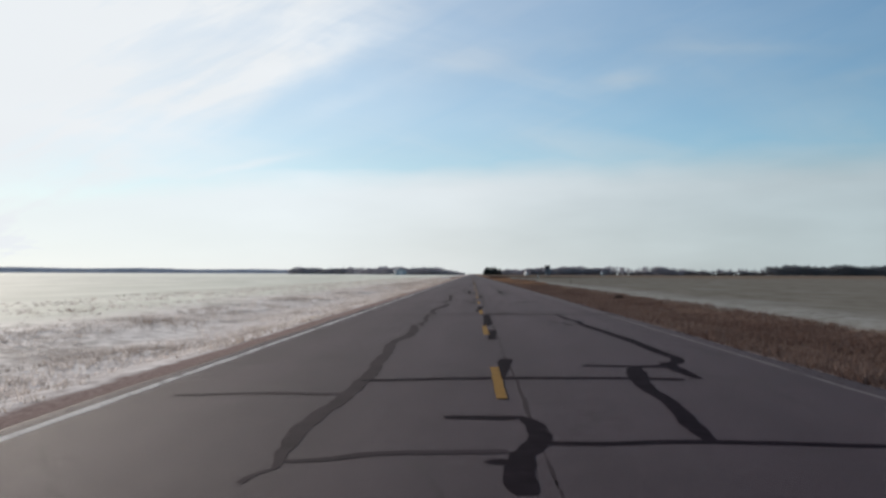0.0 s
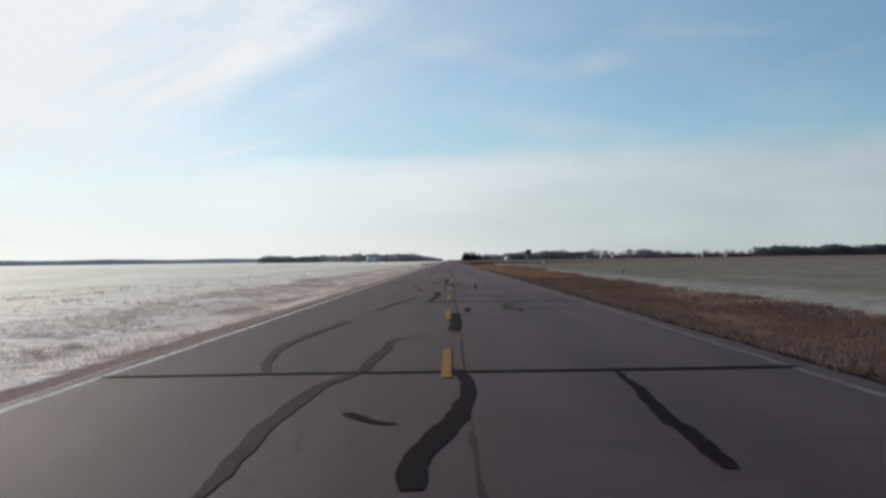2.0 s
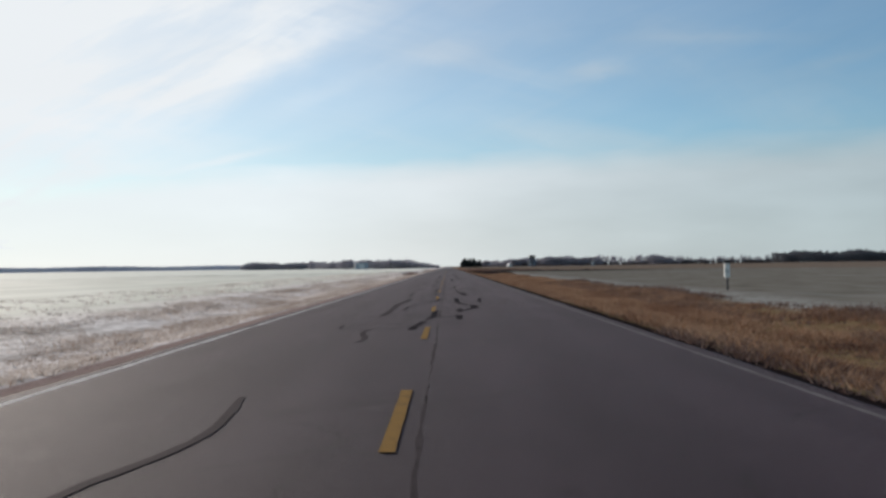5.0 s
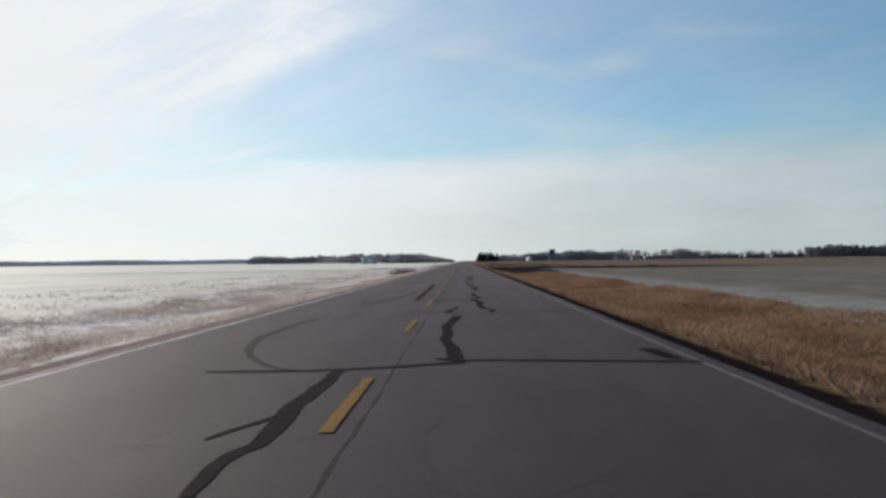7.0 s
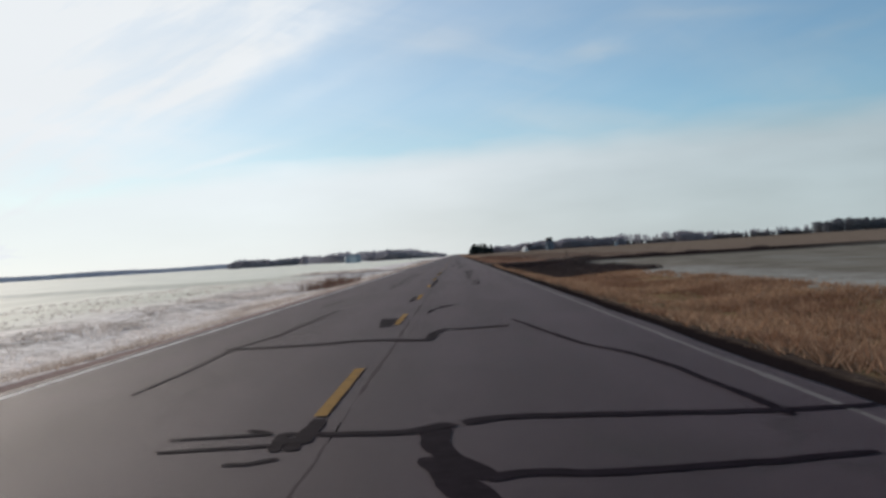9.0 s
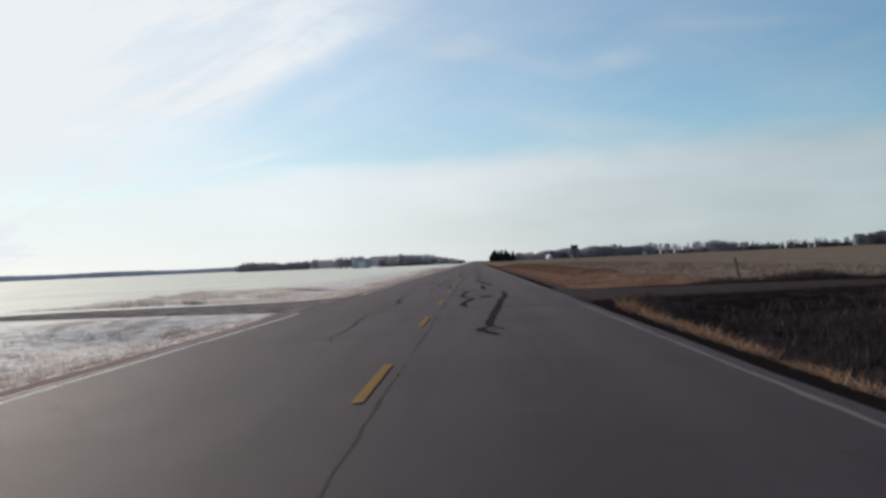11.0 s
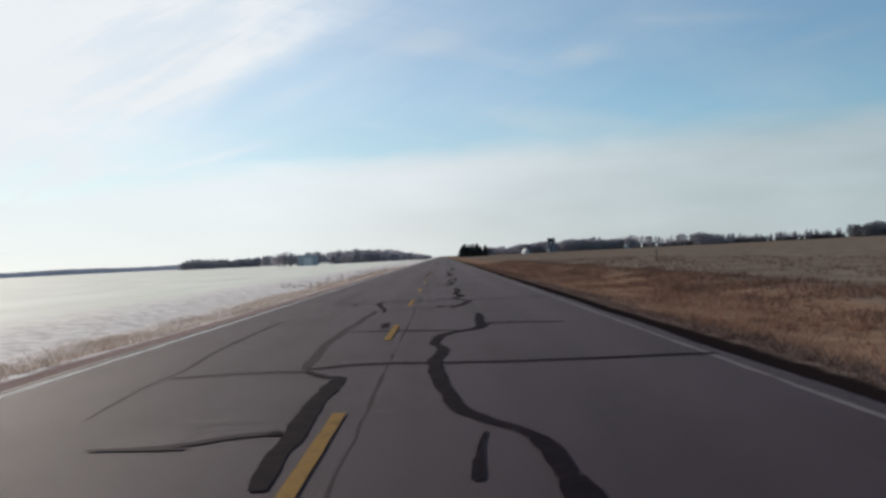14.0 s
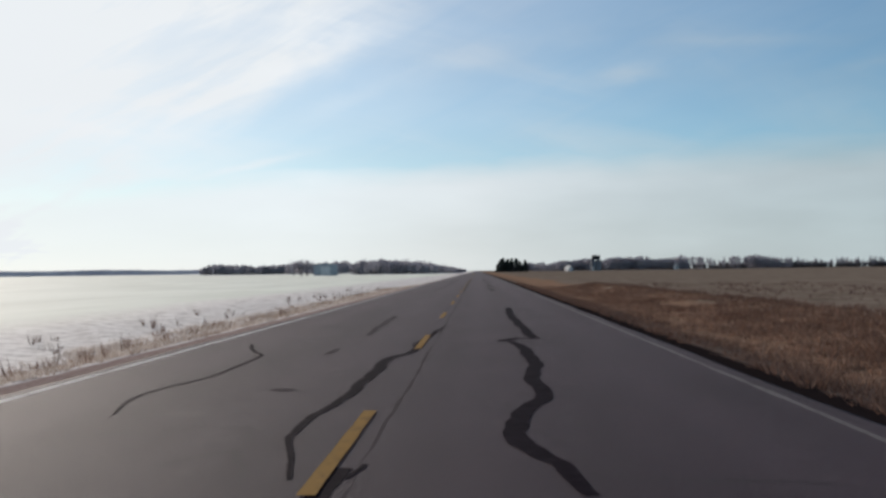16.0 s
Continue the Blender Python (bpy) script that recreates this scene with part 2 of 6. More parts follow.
def ground_colour(n, p):
    x, y, z = n.xyz(p)
    ns = n.noise(n.vmath("MULTIPLY", p, (1.0, 0.25, 1.0)), 0.16, 6.0, 0.6)
    nf = n.noise(p, 2.2, 8.0, 0.7)
    nm = n.noise(n.vmath("MULTIPLY", p, (1.0, 0.4, 1.0)), 0.6, 6.0, 0.65)
    wob = n.math("MULTIPLY", n.math("SUBTRACT", ns, 0.5), 5.0)
    xe = n.math("ADD", x, wob)                      # edges of the strips wander
    past = n.ramp(n.math("ADD", y, wob), 356.4, 366.8)   # beyond the crossing track
    # farther fields, right-hand side: frosted stubble, then dry tan pasture
    rfield = n.mix(n.ramp(nm, 0.3, 0.7), (0.150, 0.134, 0.112), (0.220, 0.200, 0.174))
    rfield = n.mix(n.ramp(ns, 0.52, 0.8), rfield, (0.28, 0.275, 0.255))
    rdry = n.mix(n.ramp(nm, 0.3, 0.7), (0.138, 0.103, 0.081), (0.240, 0.188, 0.152))
    rfield = n.mix(past, rfield, rdry)
    # frost strip along the outer edge of the right-hand ditch
    strip = n.math("MULTIPLY", n.ramp(xe, 9.6, 10.8), n.math("SUBTRACT", 1.0, n.ramp(xe, 12.0, 15.0)))
    strip = n.math("MULTIPLY", strip, n.math("SUBTRACT", 1.0, past))
    rfield = n.mix(n.math("MULTIPLY", strip, n.ramp(nf, 0.33, 0.65)), rfield, (0.32, 0.31, 0.292))
    # right-hand ditch: dead grass, brown, golden, then rust brown
    gold = n.math("MULTIPLY", n.ramp(y, 49.3, 162.1), n.math("SUBTRACT", 1.0, n.ramp(y, 331.3, 357.3)))
    ditch = n.mix(n.ramp(nf, 0.3, 0.7), (0.112, 0.073, 0.056), (0.195, 0.132, 0.104))
    ditch = n.mix(gold, ditch, n.mix(n.ramp(nf, 0.3, 0.7), (0.14, 0.092, 0.050), (0.24, 0.168, 0.094)))
    ditch = n.mix(past, ditch, n.mix(n.ramp(nf, 0.3, 0.7), (0.185, 0.112, 0.076), (0.29, 0.185, 0.130)))
    flat = n.math("MULTIPLY", past, n.math("SUBTRACT", 1.0, n.ramp(n.math("ADD", x, nf), 5.7, 6.3)))
    ditch = n.mix(flat, ditch, n.mix(n.ramp(nf, 0.3, 0.7), (0.105, 0.072, 0.058), (0.185, 0.135, 0.112)))
    right = n.mix(n.ramp(n.math("ADD", xe, n.math("MULTIPLY", nf, 1.5)), 10.4, 11.6), ditch, rfield)
    sedge = n.math("MULTIPLY", n.ramp(y, 320.0, 330.4), n.math("SUBTRACT", 1.0, n.ramp(y, 358.0, 361.0)))
    sedge = n.math("MULTIPLY", n.math("MULTIPLY", sedge, n.ramp(x, 3.9, 4.3)), n.math("SUBTRACT", 1.0, n.ramp(xe, 9.0, 15.0)))
    right = n.mix(sedge, right, n.mix(n.ramp(nf, 0.4, 0.75), (0.024, 0.018, 0.021), (0.07, 0.050, 0.045)))
    # near-black patch of ground right of the road, round the farm track
    blackish = n.math("MULTIPLY", n.ramp(y, 352.1, 355.5), n.math("SUBTRACT", 1.0, n.ramp(n.math("ADD", y, wob), 369.4, 372.9)))
    blackish = n.math("MULTIPLY", blackish, n.math("MULTIPLY", n.ramp(x, 3.9, 4.6), n.math("SUBTRACT", 1.0, n.ramp(xe, 30.0, 55.0))))
    right = n.mix(blackish, right, n.mix(n.ramp(nf, 0.45, 0.8), (0.016, 0.011, 0.012), (0.06, 0.045, 0.040)))
    # left-hand side: white frost on grass, grey ditch patches, pale field
    lfield = n.mix(n.ramp(ns, 0.35, 0.7), (0.58, 0.57, 0.49), (0.735, 0.718, 0.632))
    lfield = n.mix(past, lfield, n.mix(n.ramp(ns, 0.3, 0.7), (0.655, 0.647, 0.565), (0.79, 0.78, 0.695)))
    lverge = n.mix(n.ramp(nf, 0.32, 0.62), (0.42, 0.352, 0.33), (0.82, 0.75, 0.72))
    hollow = n.math("MULTIPLY", n.ramp(nm, 0.48, 0.62), n.math("MULTIPLY", n.math("SUBTRACT", 1.0, past), n.math("SUBTRACT", 1.0, n.ramp(xe, -8.5, -6.5))))
    lverge = n.mix(n.math("MULTIPLY", hollow, 0.8), lverge, (0.20, 0.165, 0.155))
    left = n.mix(n.ramp(xe, -15.0, -10.0), lfield, lverge)
    col = n.mix(n.ramp(x, -0.5, 0.5), left, right)
    # bare reddish gravel beside the left pavement, a narrow near-black band beside the right
    ax = n.math("ADD", n.math("ABSOLUTE", x), n.math("MULTIPLY", n.math("SUBTRACT", nf, 0.5), 0.4))
    shoulder = n.mix(n.ramp(n.noise(p, 14.0, 6.0, 0.7), 0.3, 0.7), (0.185, 0.125, 0.110), (0.38, 0.295, 0.270))
    dark_band = n.math("MULTIPLY", n.ramp(x, 0.0, 1.0), n.ramp(y, -37.5, 75.3))
    shoulder = n.mix(n.math("MULTIPLY", dark_band, 0.97), shoulder, (0.010, 0.007, 0.008))
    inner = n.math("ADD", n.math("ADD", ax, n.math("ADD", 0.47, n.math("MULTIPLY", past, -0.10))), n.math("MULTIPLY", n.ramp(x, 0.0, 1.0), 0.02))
    # a rubbly bank with a wheel rut between the dark band and the grass, before the farm track
    bank = n.math("MULTIPLY", n.ramp(y, 225.0, 255.0), n.math("SUBTRACT", 1.0, n.ramp(y, 318.0, 332.0)))
    rut = n.math("MULTIPLY", n.ramp(x, 4.36, 4.46), n.math("SUBTRACT", 1.0, n.ramp(x, 4.52, 4.68)))
    rut = n.math("MULTIPLY", rut, bank)
    col = n.mix(n.math("MULTIPLY", rut, n.ramp(nf, 0.25, 0.5)), col, (0.030, 0.022, 0.020))
    far_side = n.math("SUBTRACT", n.math("ADD", x, n.math("MULTIPLY", nf, 0.5)), n.math("MULTIPLY", bank, 0.42))
    rubble = n.math("MULTIPLY", n.ramp(x, 3.0, 3.9), n.math("SUBTRACT", 1.0, n.ramp(far_side, 4.28, 4.55)))
    stones = n.mix(n.ramp(n.noise(p, 7.0, 6.0, 0.7), 0.35, 0.7), (0.050, 0.036, 0.030), (0.125, 0.094, 0.079))
    col = n.mix(n.math("MULTIPLY", n.math("MULTIPLY", rubble, n.math("SUBTRACT", 1.0, sedge)), 0.85), col, stones)
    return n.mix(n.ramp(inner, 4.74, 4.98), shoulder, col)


def frost_shine(n, p):
    """Frost glints towards the low sun; the ditches opposite are dull."""
    return n.math("MULTIPLY", n.math("SUBTRACT", 1.0, n.ramp(n.xyz(p)[0], -12.0, -6.0)), 0.07)


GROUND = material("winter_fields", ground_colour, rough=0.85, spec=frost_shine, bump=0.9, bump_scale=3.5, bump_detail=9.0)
FROST_GRAVEL = material("frosty_gravel", speckled((0.15, 0.118, 0.112), (0.34, 0.295, 0.285), 1.6, 0.35, 0.7), rough=0.95, spec=0.0, bump=0.6, bump_scale=12.0)
GRAVEL = material("damp_gravel", speckled((0.022, 0.014, 0.0145), (0.060, 0.043, 0.041), 2.4, 0.3, 0.75), rough=0.95, spec=0.02, bump=0.8, bump_scale=14.0)


def island_colours(name, colours, rough=0.9, translucent=0.0, patches=(0.8, 0.8, 0.8)):
    m = bpy.data.materials.new(name)
    m.use_nodes = True
    n = Nodes(m.node_tree)
    g = n.add("ShaderNodeNewGeometry").outputs["Random Per Island"]
    ramp = n.add("ShaderNodeValToRGB")
    els = ramp.color_ramp.elements
    while len(els) < len(colours):
        els.new(0.5)
    for i, c in enumerate(colours):
        els[i].position = i / (len(colours) - 1)
        els[i].color = (*c, 1)
    n.put(ramp.inputs[0], g)
    place = n.add("ShaderNodeTexCoord").outputs["Object"]
    patch = n.noise(n.vmath("MULTIPLY", place, (1.0, 0.45, 1.0)), 0.45, 5.0, 0.6)
    col = n.mix(n.ramp(patch, 0.40, 0.66), ramp.outputs[0], patches, blend="MULTIPLY")
    b = n.add("ShaderNodeBsdfPrincipled")
    n.put(b.inputs["Base Color"], col)
    b.inputs["Roughness"].default_value = rough
    b.inputs["Specular IOR Level"].default_value = 0.15
    out = n.add("ShaderNodeOutputMaterial")
    shader = b.outputs[0]
    if translucent:
        t = n.add("ShaderNodeBsdfTranslucent")
        n.put(t.inputs["Color"], col)
        mx = n.add("ShaderNodeMixShader")
        mx.inputs[0].default_value = translucent
        n.put(mx.inputs[1], shader)
        n.put(mx.inputs[2], t.outputs[0])
        shader = mx.outputs[0]
    n.put(out.inputs[0], shader)
    return m


TAN_FROST = island_colours("frost_touched_tan_grass", [(0.36, 0.290, 0.245), (0.52, 0.445, 0.40), (0.67, 0.61, 0.57), (0.30, 0.225, 0.185)], translucent=0.4, patches=(0.72, 0.66, 0.62))
DULL_GRASS = island_colours("dull_brown_grass", [(0.108, 0.067, 0.056), (0.178, 0.114, 0.095), (0.235, 0.168, 0.145), (0.112, 0.074, 0.063)], translucent=0.3, patches=(0.76, 0.72, 0.72))
BROWN_GRASS = island_colours("dead_rusty_grass", [(0.21, 0.118, 0.084), (0.315, 0.18, 0.124), (0.37, 0.255, 0.19), (0.235, 0.136, 0.101)], translucent=0.3, patches=(0.66, 0.60, 0.60))
GOLD_GRASS = island_colours("golden_grass", [(0.195, 0.108, 0.070), (0.33, 0.190, 0.118), (0.46, 0.318, 0.215), (0.235, 0.132, 0.088)], translucent=0.35, patches=(0.62, 0.55, 0.55))
VERGE_GRASS = island_colours("short_tan_grass", [(0.115, 0.078, 0.058), (0.185, 0.128, 0.095), (0.245, 0.182, 0.14)], translucent=0.3, patches=(0.6, 0.55, 0.55))
FROST_GRASS = island_colours("frosted_grass", [(0.52, 0.46, 0.43), (0.70, 0.645, 0.62), (0.84, 0.785, 0.765), (0.37, 0.31, 0.275)], translucent=0.5, patches=(0.52, 0.49, 0.47))
WEED = island_colours("dry_weeds", [(0.13, 0.075, 0.058), (0.22, 0.13, 0.10), (0.09, 0.06, 0.05)], translucent=0.25)
SEDGE = island_colours("dark_dead_sedge", [(0.036, 0.027, 0.031), (0.066, 0.048, 0.050), (0.11, 0.072, 0.058)], translucent=0.15)
STALK = island_colours("grey_weed_stalks", [(0.10, 0.09, 0.085), (0.17, 0.155, 0.145), (0.23, 0.21, 0.20)], translucent=0.2)
BARK = material("grey_bark", speckled((0.06, 0.05, 0.045), (0.13, 0.115, 0.105), 3.0), rough=0.95)
# pale lavender-grey: backlight and distance haze are put into the twig colour
HAZED_TWIGS = island_colours("hazed_bare_twigs", [(0.29, 0.275, 0.32), (0.38, 0.365, 0.415), (0.49, 0.47, 0.525)], translucent=0.38)
DARK_TWIGS = island_colours("dense_dark_twigs", [(0.12, 0.12, 0.134), (0.165, 0.165, 0.182), (0.22, 0.218, 0.238)], translucent=0.15)
# needle greens lightened to carry the haze of distance
NEEDLES = island_colours("spruce_needles", [(0.035, 0.042, 0.040), (0.060, 0.070, 0.064)])
# aerial haze over the far ridge is painted into this colour
HAZED_WOODS = material("hazed_far_woods", speckled((0.36, 0.345, 0.40), (0.46, 0.44, 0.50), 0.02), rough=1.0)
EARTH = material("dug_dark_earth", speckled((0.028, 0.019, 0.016), (0.065, 0.045, 0.036), 7.0), rough=1.0, spec=0.0, bump=0.6, bump_scale=14.0)
# white lowered to include the shade on walls turned from the sun
WHITE_STEEL = material("white_painted_steel", speckled((0.45, 0.46, 0.48), (0.56, 0.57, 0.59), 0.6), rough=0.5)
GREY_STEEL = material("grey_galvanised_steel", speckled((0.36, 0.37, 0.38), (0.5, 0.51, 0.52), 0.8), rough=0.45)
DARK_STEEL = material("dark_weathered_steel", speckled((0.03, 0.032, 0.036), (0.06, 0.06, 0.065), 0.8), rough=0.7)
# the white shed's backlit bluish shade is put into this colour
SHADED_STEEL = material("shaded_white_steel", speckled((0.25, 0.28, 0.325), (0.33, 0.36, 0.40), 0.6), rough=0.6)
BLUE_STEEL = material("blue_grey_weathered_steel", speckled((0.12, 0.135, 0.165), (0.18, 0.195, 0.23), 0.8), rough=0.7)
PLASTIC = material("pale_grey_plastic", speckled((0.60, 0.61, 0.60), (0.72, 0.72, 0.70), 3.0), rough=0.5)
WOOD_POST = material("weathered_post", speckled((0.05, 0.042, 0.036), (0.12, 0.10, 0.085), 12.0), rough=0.95, bump=0.6)


# ---- helpers for meshes ----
def part(name, bm, mat, parent=None, label=""):
    me = bpy.data.meshes.new(name)
    bm.to_mesh(me)
    bm.free()
    me.materials.append(mat)
    ob = new(name, me)
    ob.parent = parent
    if label:
        tagged(ob, label)
    return ob


def from_arrays(name, verts, faces, mat, parent=None):
    """A mesh from numpy arrays of vertices and of faces that all have the same number of corners."""
    me = bpy.data.meshes.new(name)
    k = faces.shape[1]
    me.vertices.add(len(verts))
    me.vertices.foreach_set("co", verts.astype(np.float32).ravel())
    me.loops.add(faces.size)
    me.loops.foreach_set("vertex_index", faces.astype(np.int32).ravel())
    me.polygons.add(len(faces))
    me.polygons.foreach_set("loop_start", np.arange(0, faces.size, k, dtype=np.int32))
    me.update(calc_edges=True)
    me.validate()
    me.materials.append(mat)
    ob = new(name, me)
    ob.parent = parent
    return ob


def thing(name, x, y, z, label, category, group="", kind=""):
    ob = new(name)
    ob.location = (x, y, z)
    return tagged(ob, label, category, group, kind)


def box(bm, x0, y0, z0, x1, y1, z1, bevel=0.0):
    made = bmesh.ops.create_cube(bm, size=1.0)
    vs = made["verts"]
    bmesh.ops.scale(bm, vec=(x1 - x0, y1 - y0, z1 - z0), verts=vs)
    bmesh.ops.translate(bm, vec=((x0 + x1) / 2, (y0 + y1) / 2, (z0 + z1) / 2), verts=vs)
    if bevel:
        es = list({e for v in vs for e in v.link_edges})
        bmesh.ops.bevel(bm, geom=es, offset=bevel, segments=2, affect="EDGES")
    return bm


def tube(bm, a, b, r0, r1, sides=7):
    a, b = Vector(a), Vector(b)
    q = (b - a).to_track_quat("Z", "Y").to_matrix().to_4x4()
    bmesh.ops.create_cone(bm, cap_ends=True, segments=sides, radius1=r0, radius2=r1, depth=(b - a).length,
                          matrix=Matrix.Translation((a + b) / 2) @ q)
    return bm


rng = np.random.default_rng(7)
WAVES = [(rng.uniform(-1, 1) * f, rng.uniform(-1, 1) * f, rng.uniform(0, 6.28), 1 / f ** 0.6) for f in (0.3, 0.5, 0.8, 1.2, 1.7, 2.4, 3.3, 4.5)]


def bumps(x, y):
    """Uneven ground, about -1 to 1."""
    out = 0
    for kx, ky, ph, a in WAVES:
        out = out + a * np.sin(kx * x + ky * y + ph)
    return out / 4.0


def ground_height(x, y):
    z = np.interp(x, [-4800, -60, -25, -14, -11, -8, -6, -4.7, -3.75, -3.58, 3.6, 3.74, 4.7, 6.5, 8.5, 11, 14, 25, 60, 4800],
                  [-0.4, -0.4, -0.35, -0.25, -0.28, -0.5, -0.42, -0.14, -0.055, -0.12, -0.12, -0.05, -0.17, -0.50, -0.5, -0.26, -0.22, -0.3, -0.4, -0.4])
    z = z + bumps(x, y) * np.interp(np.abs(x), [4.0, 6.0, 10, 16, 40, 200], [0.0, 0.06, 0.05, 0.015, 0.012, 0.0]) * np.where((x < 0) & (y > 366), 0.5, 1.0)
    z = z - np.interp(y, [84.0, 153.4], [0, 0.03]) * np.interp(x, [3.7, 3.8, 4.1, 4.6], [0, 1, 1, 0])
    low = np.interp(y, [313.9, 331.3, 347.7, 355.5], [0, 1, 1, 0]) * np.interp(x, [4.3, 6, 12, 17], [0, 1, 1, 0])
    z = z - 0.35 * low
    lift = np.interp(y, [353.4, 356.0, 366.8, 369.4], [0, 1, 1, 0]) * np.interp(np.abs(x), [3.7, 4.1, 60, 90], [0, 1, 1, 0])
    return z * (1 - lift) - 0.06 * lift


# ---- ground: one sheet to the horizon ----
xs = np.concatenate([[-4800, -2500, -1200, -600, -300, -150, -90, -60, -45, -35, -28, -23, -19], np.arange(-16, -8.9, 0.7),
                     np.arange(-8.5, -4.6, 0.35), [-4.4, -4.15, -3.95, -3.75, -3.58, 3.6, 3.74, 3.95, 4.15, 4.4], np.arange(4.7, 8.9, 0.35),
                     np.arange(9.2, 17, 0.7), [19, 23, 28, 35, 45, 60, 90, 150, 300, 600, 1200, 2500, 4800]])
ys = np.concatenate([[-400, -120, -50], np.arange(-25, 660, 0.9), [670, 690, 720, 760, 820, 900, 1000, 1200, 1500, 2000, 2600, 3300, 4100, 4900]])
gx, gy = np.meshgrid(xs, ys)
gv = np.stack([gx.ravel(), gy.ravel(), ground_height(gx.ravel(), gy.ravel())], 1)
nx, ny = len(xs), len(ys)
ii = (np.arange(ny - 1)[:, None] * nx + np.arange(nx - 1)[None]).ravel()
ground = from_arrays("ground", gv, np.stack([ii, ii + 1, ii + nx + 1, ii + nx], 1), GROUND)
ground.data.polygons.foreach_set("use_smooth", np.ones(len(ground.data.polygons), dtype=bool))
tagged(ground, "flat frosted winter fields and dead-grass ditches", "ground", kind="structure")

# ---- road ----
LEFT, RIGHT = 3.67, 3.81
rys = np.concatenate([[-120, -40], np.arange(-20, 660, 2.0), [700, 800, 1000, 1400, 2000, 3000, 4850]])
edge_l = -LEFT + 0.03 * np.sin(rys * 0.9) + 0.02 * np.sin(rys * 2.3 + 1)
edge_r = RIGHT - np.interp(rys, [70, 130], [0, 0.085]) + 0.018 * np.sin(rys * 0.8 + 2) + 0.012 * np.sin(rys * 2.1)
prof = []
for k in range(len(rys)):
    l, r, y = edge_l[k], edge_r[k], rys[k]
    prof += [(l - 0.10, y, -0.2), (l, y, -0.006), (l + 0.06, y, 0), (0, y, 0), (r - 0.06, y, 0), (r, y, -0.006), (r + 0.03, y, -0.2)]
m = np.arange(len(rys) - 1)[:, None] * 7 + np.arange(6)[None]
m = m.ravel()
road = from_arrays("road", np.array(prof), np.stack([m, m + 1, m + 8, m + 7], 1), ASPHALT)
tagged(road, "straight two-lane country road of worn grey asphalt", "road", kind="structure")


def strip(name, x, y0, y1, width, z, mat, step=1.0, ragged=0.008):
    """A painted line or seam lying on the road."""
    n = max(2, int((y1 - y0) / step) + 1)
    y = np.linspace(y0, y1, n)
    w0 = width / 2 + ragged * np.sin(y * 5.1 + x) + ragged * np.sin(y * 13.7)
    w1 = width / 2 + ragged * np.sin(y * 4.3 + 2 + x) + ragged * np.sin(y * 11.9)
    a = np.stack([x - w0, y, np.full(n, z)], 1)
    b = np.stack([x + w1, y, np.full(n, z)], 1)
    v = np.concatenate([a, b])
    i = np.arange(n - 1)
    return from_arrays(name, v, np.stack([i, i + n, i + n + 1, i + 1], 1), mat, road)


for side, x, y0, y1 in (("l", -3.45, -30, 355.2), ("l", -3.45, 368.1, 640), ("l", -3.45, 640, 3000),
                        ("r", 3.5, -30, 355.4), ("r", 3.5, 368.6, 640), ("r", 3.5, 640, 3000)):
    far = y0 >= 640
    tagged(strip("edge_line", x, y0, y1, 0.092 if x < 0 else 0.065, 0.0012, WHITE if x < 0 else GREYER_WHITE, 20.0 if far else 0.6, 0.0 if far else 0.008), "worn white edge line")
PERIOD, DASH = 9.0, 2.9
base = strip("centre_dash", 0.0, 0.0, DASH, 0.10, 0.0104, YELLOW, 0.3, 0.002)
tagged(base, "worn yellow centre-line dash")
for k in range(-2, 126):
    ob = base if k == -2 else base.copy()
    if k != -2:
        scene.collection.objects.link(ob)
    ob.location = (0, k * PERIOD - DASH, 0)
tagged(strip("paving_seam", 0.19, -30, 600, 0.024, 0.0008, SEAM, 0.5, 0.012), "dark joint between the two lanes")

seal_rng = random.Random(5)
seal_count = [0]


